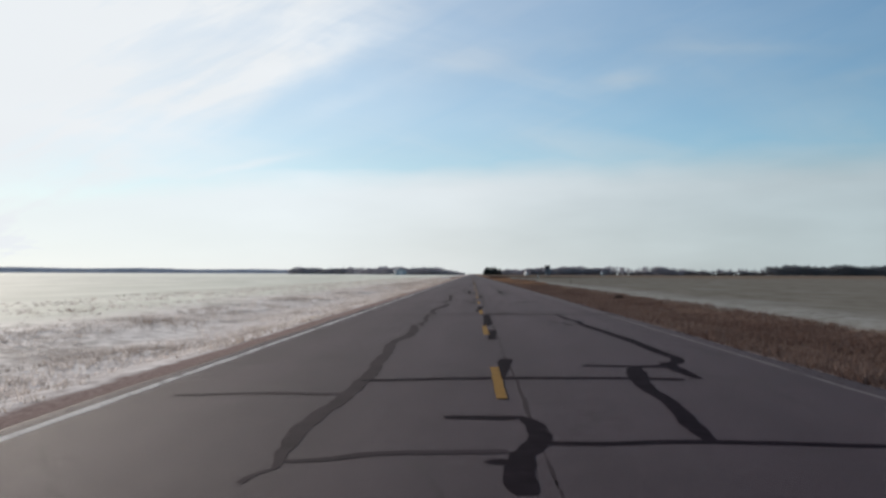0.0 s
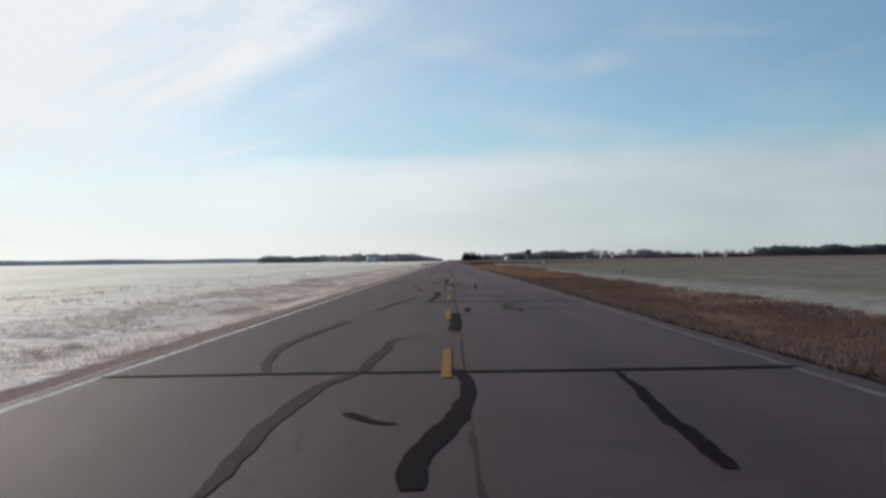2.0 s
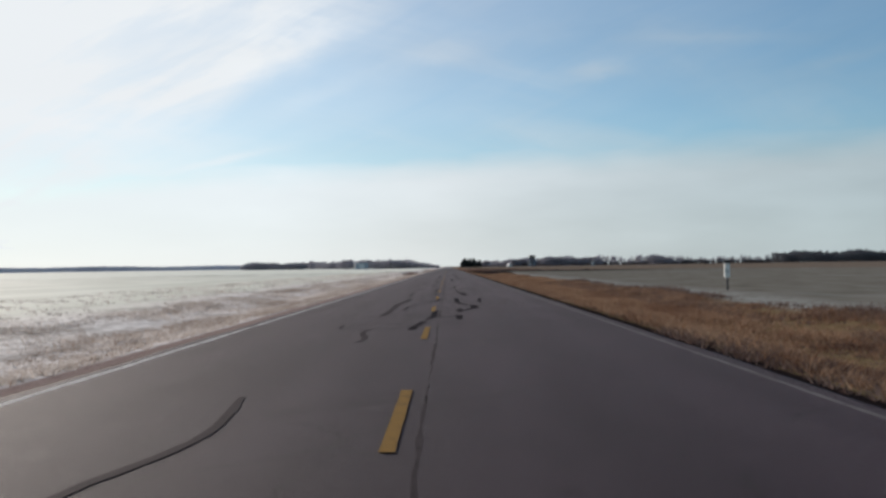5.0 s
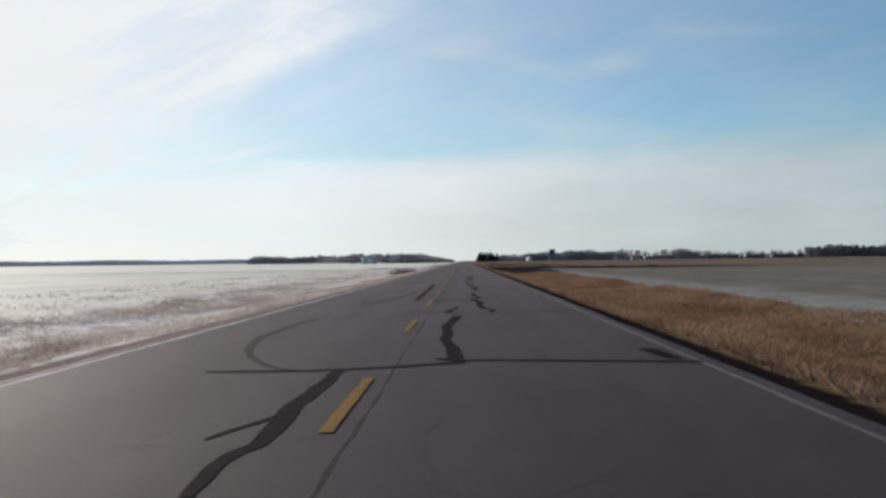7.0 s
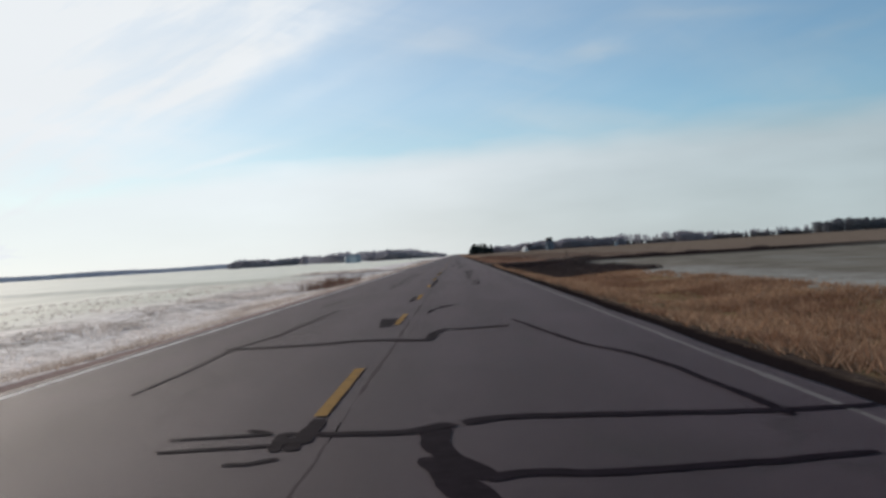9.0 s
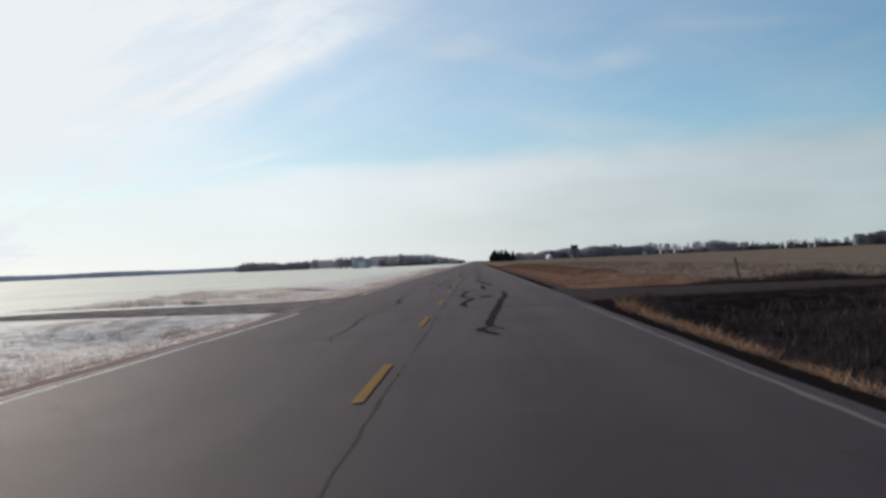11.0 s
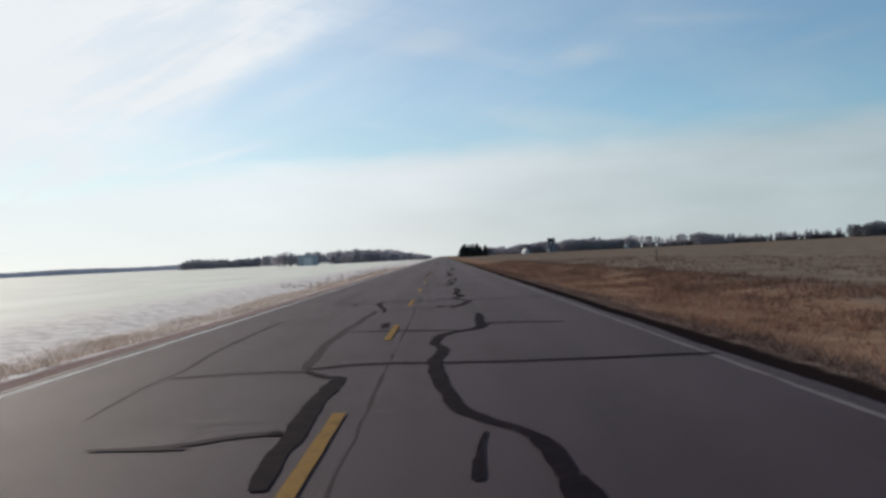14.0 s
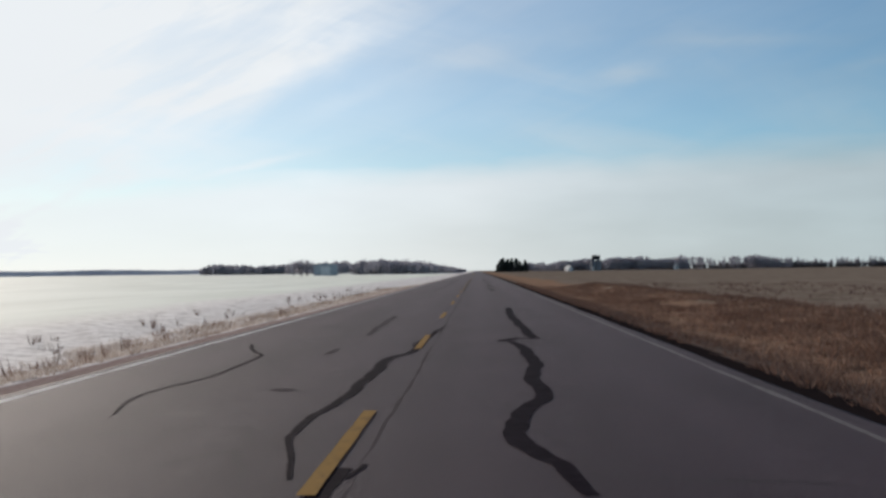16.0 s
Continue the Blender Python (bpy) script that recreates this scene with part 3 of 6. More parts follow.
def seal(w0, w1, *pts):
    """A poured bitumen band over a crack, through the given places, w0 to w1 wide, or as wide as each place says."""
    p = [Vector(q[:2]) for q in pts]
    wide = [q[2] if len(q) > 2 else w0 + (w1 - w0) * k / (len(pts) - 1) for k, q in enumerate(pts)]
    w0 = w1 = sum(wide) / len(wide)
    at = []
    ext = [2 * p[0] - p[1]] + p + [2 * p[-1] - p[-2]]
    line = []
    for i in range(1, len(ext) - 2):
        a, b, c, d = ext[i - 1:i + 3]
        n = max(4, min(24, int((c - b).length / 0.09)))
        for s in range(n):
            t = s / n
            at.append(wide[i - 1] + (wide[i] - wide[i - 1]) * t)
            line.append(0.5 * ((2 * b) + (c - a) * t + (2 * a - 5 * b + 4 * c - d) * t * t + (3 * b - a - 3 * c + d) * t ** 3))
    line.append(p[-1])
    at.append(wide[-1])
    run, kinks = 0.0, [(seal_rng.uniform(0, 6.28), f, a) for f, a in ((2.3, 0.020), (6.1, 0.011), (13.0, 0.006))]
    bend = min(1.0, (w0 + w1) / 0.2) * seal_rng.uniform(0.2, 0.85)
    moved = [line[0]]
    for k in range(1, len(line) - 1):
        run += (line[k] - line[k - 1]).length
        along = (line[k + 1] - line[k - 1]).normalized()
        off = bend * (sum(a * math.sin(f * run + ph) for ph, f, a in kinks) + seal_rng.gauss(0, 0.005))
        moved.append(line[k] + Vector((along.y, -along.x)) * off)
    line = moved + [line[-1]]
    # the wide bands of the oncoming lane take the colour paled by glare haze
    hazed = sum(q.x for q in line) / len(line) < -0.75 and max(w0, w1) > 0.05
    n = len(line)
    z = 0.0022 + 0.00022 * (seal_count[0] % 31)
    seal_count[0] += 1
    verts = []
    ph = seal_rng.uniform(0, 9)
    for k, q in enumerate(line):
        d = (line[min(k + 1, n - 1)] - line[max(k - 1, 0)])
        d = d.normalized() if d.length else Vector((0, 1))
        side = Vector((d.y, -d.x))
        f = k / (n - 1)
        end = min(1.0, 0.7 + 6 * min(f, 1 - f))
        w = at[k] / 2 * end * 0.95
        wl = w * (1 + 0.08 * math.sin(3.1 * q.y + ph) + 0.05 * math.sin(9.3 * q.y + 4 * ph) + seal_rng.uniform(-0.06, 0.06))
        wr = w * (1 + 0.08 * math.sin(2.7 * q.y + 2 + ph) + 0.05 * math.sin(10.7 * q.y + 3 * ph) + seal_rng.uniform(-0.06, 0.06))
        for off, h in ((-wl, z), (-wl * 0.5, z), (wr * 0.5, z), (wr, z)):
            s2 = q + side * off
            verts.append((max(-3.66, min(3.8, s2.x)), s2.y, h + 0.0006 * f))
    m = (np.arange(n - 1)[:, None] * 4 + np.arange(3)[None]).ravel()
    return from_arrays("crack_seal", np.array(verts), np.stack([m, m + 1, m + 5, m + 4], 1), HAZED_SEAL if hazed else SEAL, road)


seal(0, 0, (0.09, -3.90, 0.099), (0.19, -4.40, 0.169), (0.16, -5.20, 0.195), (0.06, -5.60, 0.175), (-0.01, -6.20, 0.189), (0.01, -6.60, 0.174))
seal(0, 0, (-1.41, -6.00, 0.046), (-1.50, -6.20, 0.044), (-1.52, -6.40, 0.061))
seal(0, 0, (-1.52, 9.50, 0.200), (-1.40, 6.20, 0.210), (-1.55, 4.30, 0.169), (-1.47, 1.60, 0.171), (-1.43, -0.40, 0.171), (-1.40, -1.80, 0.161), (-1.45, -2.90, 0.163), (-1.49, -4.00, 0.160), (-1.49, -5.00, 0.139), (-1.47, -5.50, 0.107), (-1.41, -6.00, 0.065))
seal(0.102, 0.156, (-1.40, -5.80), (-1.12, -5.70), (-0.79, -5.50), (-0.04, -5.40))
seal(0.176, 0.170, (-0.17, -5.70), (-0.04, -5.80))
seal(0.150, 0.150, (0.16, -5.10), (0.65, -5.10), (1.32, -5.00), (2.47, -5.10))
seal(0, 0, (2.19, 9.90, 0.204), (2.40, 5.60, 0.203), (2.45, 2.30, 0.197), (2.45, 1.20, 0.181), (2.14, 0.40, 0.212), (1.76, 0.20, 0.153), (1.59, -0.60, 0.259), (1.49, -1.80, 0.184), (1.46, -3.10, 0.150), (1.40, -4.20, 0.173), (1.34, -5.00, 0.139))
seal(0.177, 0.220, (-0.49, -4.00), (-0.16, -4.00), (0.08, -4.00))
seal(0.119, 0.166, (-3.01, -2.80), (-2.31, -2.60), (-1.51, -2.60))
seal(0.210, 0.220, (-1.43, -1.50), (-0.18, -1.20), (1.35, -1.10), (2.01, -1.20))
seal(0, 0, (0.18, 1.20, 0.196), (0.09, -0.30, 0.133), (0.04, -1.10, 0.099))
seal(0, 0, (2.19, 0.80, 0.161), (2.17, -0.10, 0.203), (2.19, -1.10, 0.124))
seal(0.219, 0.216, (1.09, 0.30), (2.18, 0.20))
seal(0, 0, (0.12, 7.60, 0.204), (0.09, 4.80, 0.136))
seal(0, 0, (-1.41, 14.90, 0.153), (-1.45, 13.90, 0.150), (-1.43, 12.80, 0.133), (-1.41, 11.90, 0.110), (-1.36, 11.10, 0.107), (-1.39, 10.40, 0.111), (-1.41, 9.90, 0.116), (-1.37, 9.40, 0.124), (-1.34, 9.00, 0.115))
seal(0, 0, (0.11, 14.70, 0.175), (0.12, 13.20, 0.204), (0.12, 11.80, 0.190), (0.10, 10.80, 0.212), (0.09, 10.00, 0.208), (0.06, 9.10, 0.164))
seal(0, 0, (1.53, 11.60, 0.026), (1.61, 11.20, 0.042), (1.65, 10.90, 0.048), (1.73, 10.60, 0.046), (1.85, 10.30, 0.058), (1.90, 9.80, 0.067), (1.93, 9.40, 0.068))
seal(0, 0, (2.06, 14.90, 0.089), (2.10, 13.50, 0.122), (2.13, 12.60, 0.120), (2.15, 11.90, 0.138), (2.24, 11.40, 0.163), (2.23, 10.70, 0.155), (2.19, 9.90, 0.150))
seal(0.211, 0.220, (-3.45, 14.20), (-2.54, 14.20), (-1.44, 14.60), (-0.84, 14.90), (0.05, 15.10), (0.18, 14.80))
seal(0, 0, (-1.13, 23.60, 0.208), (-1.27, 20.30, 0.192), (-1.44, 18.40, 0.186), (-1.42, 16.50, 0.176), (-1.31, 15.20, 0.144), (-0.97, 15.00, 0.090))
seal(0.220, 0.220, (0.18, 15.10), (1.47, 15.10), (2.71, 15.00), (3.80, 15.20))
seal(0.195, 0.220, (0.19, 15.30), (0.61, 15.70), (0.99, 16.10))
seal(0, 0, (0.06, 21.30, 0.224), (-0.10, 16.80, 0.120))
seal(0, 0, (-1.13, 39.00, 0.137), (-1.37, 37.20, 0.207), (-1.26, 33.40, 0.178), (-1.21, 30.70, 0.181), (-1.21, 28.60, 0.178), (-1.32, 27.60, 0.157), (-1.36, 26.80, 0.133), (-1.34, 26.10, 0.120), (-1.27, 25.50, 0.095), (-1.09, 24.80, 0.077), (-1.06, 24.40, 0.065))
seal(0, 0, (-0.51, 26.50, 0.159), (-0.34, 25.90, 0.181), (-0.22, 25.10, 0.163), (-0.13, 24.60, 0.165))
seal(0.085, 0.131, (0.71, 25.50), (0.84, 25.40))
seal(0.127, 0.193, (-3.01, 25.70), (-2.05, 25.50), (-1.38, 25.60), (-1.24, 26.10), (-0.96, 26.30), (-0.60, 26.20))
seal(0.193, 0.145, (-0.60, 26.20), (-0.32, 25.90), (0.18, 26.00), (0.91, 26.00), (2.63, 26.10))
seal(0.220, 0.177, (1.73, 27.30), (1.98, 27.40), (2.22, 27.30))
seal(0.193, 0.220, (-1.08, 29.40), (-0.23, 29.30), (0.06, 29.70), (0.62, 30.20))
seal(0.220, 0.220, (0.07, 30.40), (0.25, 30.00))
seal(0.220, 0.220, (-0.25, 31.10), (-0.11, 30.60))
seal(0, 0, (0.22, 36.70, 0.241), (0.17, 34.20, 0.188), (-0.01, 32.70, 0.107), (-0.33, 31.80, 0.043), (-0.66, 31.20, 0.027))
seal(0, 0, (-1.17, 46.60, 0.080), (-1.22, 45.40, 0.130), (-1.11, 44.30, 0.137), (-0.85, 43.50, 0.144), (-0.62, 43.00, 0.153), (-0.46, 42.30, 0.204), (-0.38, 41.30, 0.223), (-0.29, 40.10, 0.200))
seal(0, 0, (-0.88, 43.50, 0.077), (-0.47, 42.80, 0.088), (-0.19, 42.20, 0.097), (0.01, 41.70, 0.119), (0.13, 40.90, 0.201), (0.14, 40.20, 0.198))
seal(0.054, 0.040, (1.23, 40.50), (1.67, 40.50))
seal(0, 0, (1.46, 53.00, 0.146), (1.53, 50.30, 0.141), (1.50, 46.90, 0.232), (1.37, 45.30, 0.199), (1.39, 43.80, 0.179), (1.47, 42.90, 0.133), (1.55, 42.10, 0.158), (1.51, 41.30, 0.153), (1.35, 40.60, 0.123))
seal(0, 0, (-0.17, 46.20, 0.154), (-0.08, 45.10, 0.149), (-0.11, 43.50, 0.115), (-0.10, 42.20, 0.080), (-0.02, 41.80, 0.091))
seal(0.220, 0.220, (1.52, 42.90), (1.73, 42.60), (1.83, 42.00))
seal(0, 0, (-1.06, 54.20, 0.245), (-0.61, 51.10, 0.242), (-0.40, 48.90, 0.240), (-0.36, 46.20, 0.243), (-0.46, 44.90, 0.191), (-0.69, 43.90, 0.121), (-0.90, 43.80, 0.090))
seal(0.220, 0.200, (-2.22, 46.90), (-0.98, 46.70), (0.09, 46.70))
seal(0.220, 0.220, (1.51, 46.90), (1.83, 46.70))
seal(0, 0, (-2.44, 49.80, 0.068), (-2.40, 48.20, 0.106), (-2.29, 46.90, 0.068))
seal(0.220, 0.220, (1.53, 50.30), (1.88, 49.00), (2.13, 47.70), (2.40, 47.20))
seal(0.220, 0.220, (-0.25, 47.40), (1.32, 48.20))
seal(0, 0, (-0.39, 65.10, 0.050), (-0.74, 64.50, 0.112), (-0.80, 62.70, 0.153), (-0.88, 60.90, 0.129), (-1.09, 59.80, 0.136), (-1.18, 58.80, 0.166), (-1.24, 57.80, 0.153), (-1.20, 56.90, 0.126), (-1.18, 56.20, 0.123), (-1.18, 55.60, 0.092))
seal(0, 0, (0.15, 60.80, 0.139), (0.18, 59.30, 0.138), (0.11, 58.00, 0.166), (-0.06, 57.10, 0.209), (-0.16, 56.50, 0.175), (-0.16, 55.70, 0.166))
seal(0, 0, (1.69, 60.50, 0.056), (1.62, 58.80, 0.129), (1.56, 57.40, 0.129), (1.53, 56.50, 0.136), (1.52, 56.10, 0.120))
seal(0.131, 0.091, (-0.74, 58.10), (-0.50, 57.70), (-0.34, 57.60))
seal(0.141, 0.220, (-3.45, 60.50), (-1.76, 60.60), (-0.51, 60.60), (0.63, 60.60), (1.76, 60.60), (3.56, 60.70))
seal(0, 0, (-1.85, 69.00, 0.150), (-2.07, 66.00, 0.142), (-2.18, 63.60, 0.135), (-2.03, 61.80, 0.115), (-1.80, 60.60, 0.102))
seal(0, 0, (0.14, 71.00, 0.261), (0.12, 66.00, 0.196))
seal(0, 0, (-0.41, 80.90, 0.085), (-0.93, 79.90, 0.111), (-1.13, 77.40, 0.116), (-1.33, 76.10, 0.114), (-1.39, 75.10, 0.142), (-1.48, 74.30, 0.129), (-1.51, 73.00, 0.084), (-1.61, 72.20, 0.061), (-1.80, 71.80, 0.050), (-1.88, 71.30, 0.034))
seal(0, 0, (0.47, 73.20, 0.127), (0.43, 72.20, 0.148), (0.42, 71.30, 0.124))
seal(0, 0, (1.91, 76.10, 0.068), (1.52, 74.70, 0.087), (1.31, 73.80, 0.095), (1.39, 73.00, 0.100), (1.57, 72.30, 0.096), (1.57, 71.80, 0.125), (1.61, 71.50, 0.088))
seal(0.104, 0.149, (0.94, 72.30), (1.57, 72.30), (2.31, 72.50), (2.90, 72.50))
seal(0.220, 0.188, (-1.62, 76.20), (-0.31, 76.10), (0.09, 76.30), (1.42, 76.30), (2.01, 76.30), (2.87, 76.30), (3.80, 76.00))
seal(0, 0, (-1.19, 87.50, 0.100), (-0.89, 85.30, 0.112), (-0.41, 83.70, 0.204), (-0.33, 81.10, 0.156), (-0.46, 78.10, 0.124), (-0.52, 76.90, 0.099), (-0.31, 76.20, 0.046))
seal(0, 0, (0.19, 77.20, 0.076), (0.06, 76.20, 0.080))
seal(0.220, 0.220, (-0.16, 81.00), (0.78, 80.90), (1.57, 79.60), (3.08, 79.40))
seal(0, 0, (-1.24, 88.40, 0.091), (-1.20, 87.80, 0.082), (-1.20, 87.20, 0.055), (-1.16, 87.00, 0.035))
seal(0, 0, (-0.12, 88.40, 0.151), (-0.12, 87.60, 0.185), (0.01, 87.00, 0.136))
seal(0, 0, (1.16, 92.80, 0.153), (1.10, 91.40, 0.122), (1.12, 90.20, 0.097), (1.07, 89.20, 0.111), (1.07, 88.60, 0.117), (1.08, 88.00, 0.127), (0.96, 87.30, 0.106))
seal(0.192, 0.157, (0.17, 88.80), (0.32, 88.40), (0.67, 88.20), (1.10, 87.90), (1.90, 87.80), (2.84, 87.80))
seal(0.080, 0.080, (-0.45, 88.20), (-0.16, 88.20))
seal(0.144, 0.163, (-1.66, 88.80), (-0.98, 88.80), (-0.38, 88.70), (0.17, 88.80), (1.00, 88.70))
seal(0, 0, (-1.48, 95.20, 0.141), (-1.43, 93.10, 0.145), (-1.53, 91.70, 0.126), (-1.88, 91.00, 0.107), (-1.94, 90.20, 0.145), (-1.91, 89.40, 0.149), (-1.71, 88.80, 0.080))
seal(0, 0, (0.27, 96.50, 0.120), (0.43, 94.20, 0.145), (0.58, 92.80, 0.153), (0.43, 92.00, 0.107), (0.24, 90.80, 0.094), (0.22, 89.80, 0.111), (0.19, 88.80, 0.145))
seal(0.220, 0.196, (0.62, 92.20), (2.04, 92.10), (3.36, 91.70))
seal(0, 0, (0.02, 96.00, 0.249), (-0.01, 94.30, 0.408), (0.01, 92.90, 0.400))
seal(0, 0, (-2.14, 106.20, 0.144), (-2.47, 102.10, 0.143), (-2.56, 98.30, 0.155), (-2.35, 96.30, 0.136), (-1.90, 95.30, 0.110), (-1.50, 95.20, 0.125), (-0.70, 96.20, 0.101))
seal(0.220, 0.220, (-0.65, 95.40), (-0.35, 95.30))
seal(0, 0, (-0.14, 101.50, 0.116), (-0.38, 99.70, 0.126), (-0.74, 98.60, 0.118), (-0.73, 96.70, 0.122), (-0.78, 95.50, 0.080))
seal(0, 0, (-0.07, 107.00, 0.237), (-0.10, 100.90, 0.224), (-0.10, 96.90, 0.212))
seal(0.107, 0.107, (-1.00, 158.52), (-0.95, 159.11), (-0.98, 159.79), (-1.09, 160.80), (-1.03, 161.60))
seal(0.0538, 0.0538, (0.91, 158.72), (1.10, 158.67))
seal(0.149, 0.149, (-0.25, 161.23), (-0.24, 162.30), (-0.12, 163.87))
seal(0.0646, 0.0646, (-1.03, 161.60), (-0.49, 161.89), (-0.27, 162.12))
seal(0.0541, 0.0541, (-1.04, 161.67), (-1.57, 161.88), (-1.64, 162.64), (-1.47, 163.05), (-0.10, 163.36), (1.62, 163.30), (3.65, 163.41))
seal(0, 0, (0.61, 166.20, 0.200), (0.62, 165.70, 0.143), (0.64, 165.20, 0.137), (0.64, 164.80, 0.149), (0.64, 164.50, 0.151))
seal(0, 0, (0.04, 168.70, 0.156), (0.07, 167.60, 0.163), (0.07, 166.80, 0.146), (0.06, 166.10, 0.168), (0.03, 165.60, 0.161), (-0.01, 165.00, 0.167), (-0.05, 164.70, 0.169))
seal(0.125, 0.150, (0.13, 165.80), (0.33, 165.70), (0.56, 165.60))
seal(0.079, 0.126, (-1.58, 166.10), (-1.24, 166.20), (-0.87, 166.20), (-0.51, 166.30), (-0.05, 166.30))
seal(0.059, 0.079, (-1.56, 166.10), (-1.21, 166.10))
seal(0, 0, (-0.90, 177.60, 0.147), (-1.00, 174.90, 0.213), (-1.11, 173.00, 0.217), (-1.11, 170.80, 0.180), (-1.10, 169.30, 0.166), (-1.10, 168.10, 0.155), (-1.12, 167.40, 0.159), (-1.13, 166.70, 0.160), (-1.13, 166.20, 0.148))
seal(0, 0, (0.68, 177.80, 0.191), (0.68, 173.90, 0.149), (0.84, 172.30, 0.147), (1.10, 171.60, 0.207), (1.09, 170.10, 0.205), (0.90, 168.90, 0.159), (0.73, 168.30, 0.168), (0.67, 167.80, 0.158))
seal(0, 0, (0.08, 177.60, 0.126), (0.00, 175.60, 0.093), (-0.36, 173.20, 0.047), (-0.57, 172.00, 0.043), (-0.72, 170.90, 0.052), (-0.76, 169.70, 0.046), (-0.73, 168.40, 0.040))
seal(0, 0, (0.70, 169.40, 0.168), (0.65, 168.40, 0.170))
seal(0.220, 0.220, (1.03, 169.80), (1.22, 170.00))
seal(0, 0, (1.48, 177.60, 0.105), (1.38, 174.80, 0.123), (1.41, 173.70, 0.098))
seal(0, 0, (-1.10, 186.40, 0.064), (-1.09, 184.80, 0.098), (-1.08, 183.50, 0.093), (-1.09, 182.40, 0.113), (-1.07, 181.50, 0.118), (-1.06, 180.70, 0.108), (-1.06, 180.20, 0.098))
seal(0, 0, (0.73, 187.90, 0.073), (0.85, 185.00, 0.111), (0.98, 184.00, 0.189), (0.95, 182.70, 0.235), (1.00, 181.70, 0.216), (1.05, 180.90, 0.225), (1.06, 180.50, 0.248))
seal(0, 0, (0.14, 185.20, 0.114), (-0.04, 184.60, 0.096), (-0.15, 184.00, 0.129), (-0.18, 182.90, 0.121), (-0.25, 182.20, 0.078), (-0.39, 181.60, 0.050), (-0.55, 181.20, 0.040), (-0.74, 180.80, 0.031), (-0.87, 180.60, 0.024))
seal(0, 0, (-0.17, 185.50, 0.070), (0.05, 185.80, 0.121))
seal(0, 0, (-0.19, 190.10, 0.138), (-0.15, 187.50, 0.169))
seal(0.220, 0.220, (-1.61, 191.00), (0.58, 190.70), (2.47, 190.10))
seal(0, 0, (-0.81, 194.10, 0.066), (-1.04, 192.60, 0.101), (-1.09, 191.70, 0.134), (-0.68, 190.80, 0.054))
seal(0, 0, (0.75, 196.40, 0.123), (0.71, 193.50, 0.106))
seal(0, 0, (-0.32, 197.00, 0.197), (-0.18, 196.40, 0.194), (-0.09, 196.00, 0.168))
seal(0, 0, (0.76, 197.20, 0.049), (0.73, 196.60, 0.095), (0.70, 196.00, 0.106))
seal(0, 0, (0.15, 203.90, 0.090), (0.03, 202.80, 0.109), (-0.23, 201.30, 0.083), (-0.49, 200.20, 0.117), (-0.45, 199.00, 0.156), (-0.49, 198.20, 0.140), (-0.44, 197.40, 0.145), (-0.41, 197.00, 0.122))
seal(0, 0, (-0.99, 211.30, 0.143), (-1.18, 208.70, 0.207), (-1.10, 205.70, 0.120), (-1.12, 204.10, 0.061), (-1.43, 202.90, 0.041), (-1.60, 201.60, 0.037), (-1.72, 200.20, 0.032))
seal(0.216, 0.216, (-1.64, 203.00), (-0.59, 203.50), (0.86, 203.40), (3.63, 203.00))
seal(0.220, 0.220, (-0.28, 209.20), (0.08, 209.00))
seal(0, 0, (-0.39, 216.80, 0.119), (-0.39, 215.30, 0.171), (-0.41, 214.00, 0.179), (-0.38, 212.90, 0.137), (-0.45, 212.30, 0.117), (-0.43, 211.40, 0.098))
seal(0, 0, (-0.41, 214.00, 0.077), (-0.56, 213.50, 0.063), (-0.75, 212.90, 0.036))
seal(0, 0, (-2.02, 225.80, 0.113), (-2.18, 222.10, 0.091), (-2.04, 220.00, 0.110), (-1.68, 218.40, 0.096), (-1.17, 217.10, 0.073), (-0.73, 216.70, 0.059))
seal(0.154, 0.170, (-1.79, 216.70), (-0.39, 216.80), (0.79, 217.30), (1.11, 217.60), (3.50, 217.20))
seal(0, 0, (0.82, 226.20, 0.230), (0.66, 223.70, 0.181), (0.67, 220.60, 0.164), (0.77, 218.90, 0.187), (0.86, 217.50, 0.216))
seal(0.220, 0.220, (0.59, 217.80), (0.98, 217.50))
seal(0.220, 0.220, (3.18, 218.80), (3.31, 217.50))
seal(0, 0, (0.69, 227.40, 0.151), (0.73, 227.00, 0.156))
seal(0.088, 0.108, (-0.40, 227.60), (0.55, 227.60), (1.48, 227.50), (2.38, 227.50), (3.15, 227.40))
seal(0, 0, (1.25, 239.60, 0.144), (1.24, 237.30, 0.125), (1.39, 235.40, 0.171), (1.17, 234.50, 0.174), (1.34, 232.60, 0.208), (1.33, 230.70, 0.159), (1.36, 229.50, 0.154), (1.52, 228.70, 0.136), (1.61, 228.40, 0.130), (1.50, 227.50, 0.135))
seal(0, 0, (0.79, 230.50, 0.058), (0.70, 229.20, 0.106), (0.62, 228.30, 0.128), (0.57, 227.60, 0.138))
seal(0, 0, (-0.81, 241.80, 0.116), (-0.94, 238.10, 0.113), (-1.29, 234.90, 0.120), (-1.46, 233.30, 0.104), (-1.65, 232.10, 0.058), (-1.94, 231.50, 0.033))
seal(0.220, 0.220, (1.34, 232.80), (1.51, 232.20))
seal(0, 0, (-1.92, 234.10, 0.056), (-1.83, 232.50, 0.048))
seal(0.220, 0.220, (-0.09, 234.10), (1.10, 233.60))
seal(0, 0, (-0.47, 243.60, 0.152), (-0.44, 237.80, 0.147), (-0.43, 234.90, 0.150), (-0.43, 234.00, 0.125))
seal(0.220, 0.220, (0.85, 238.40), (1.24, 238.90))
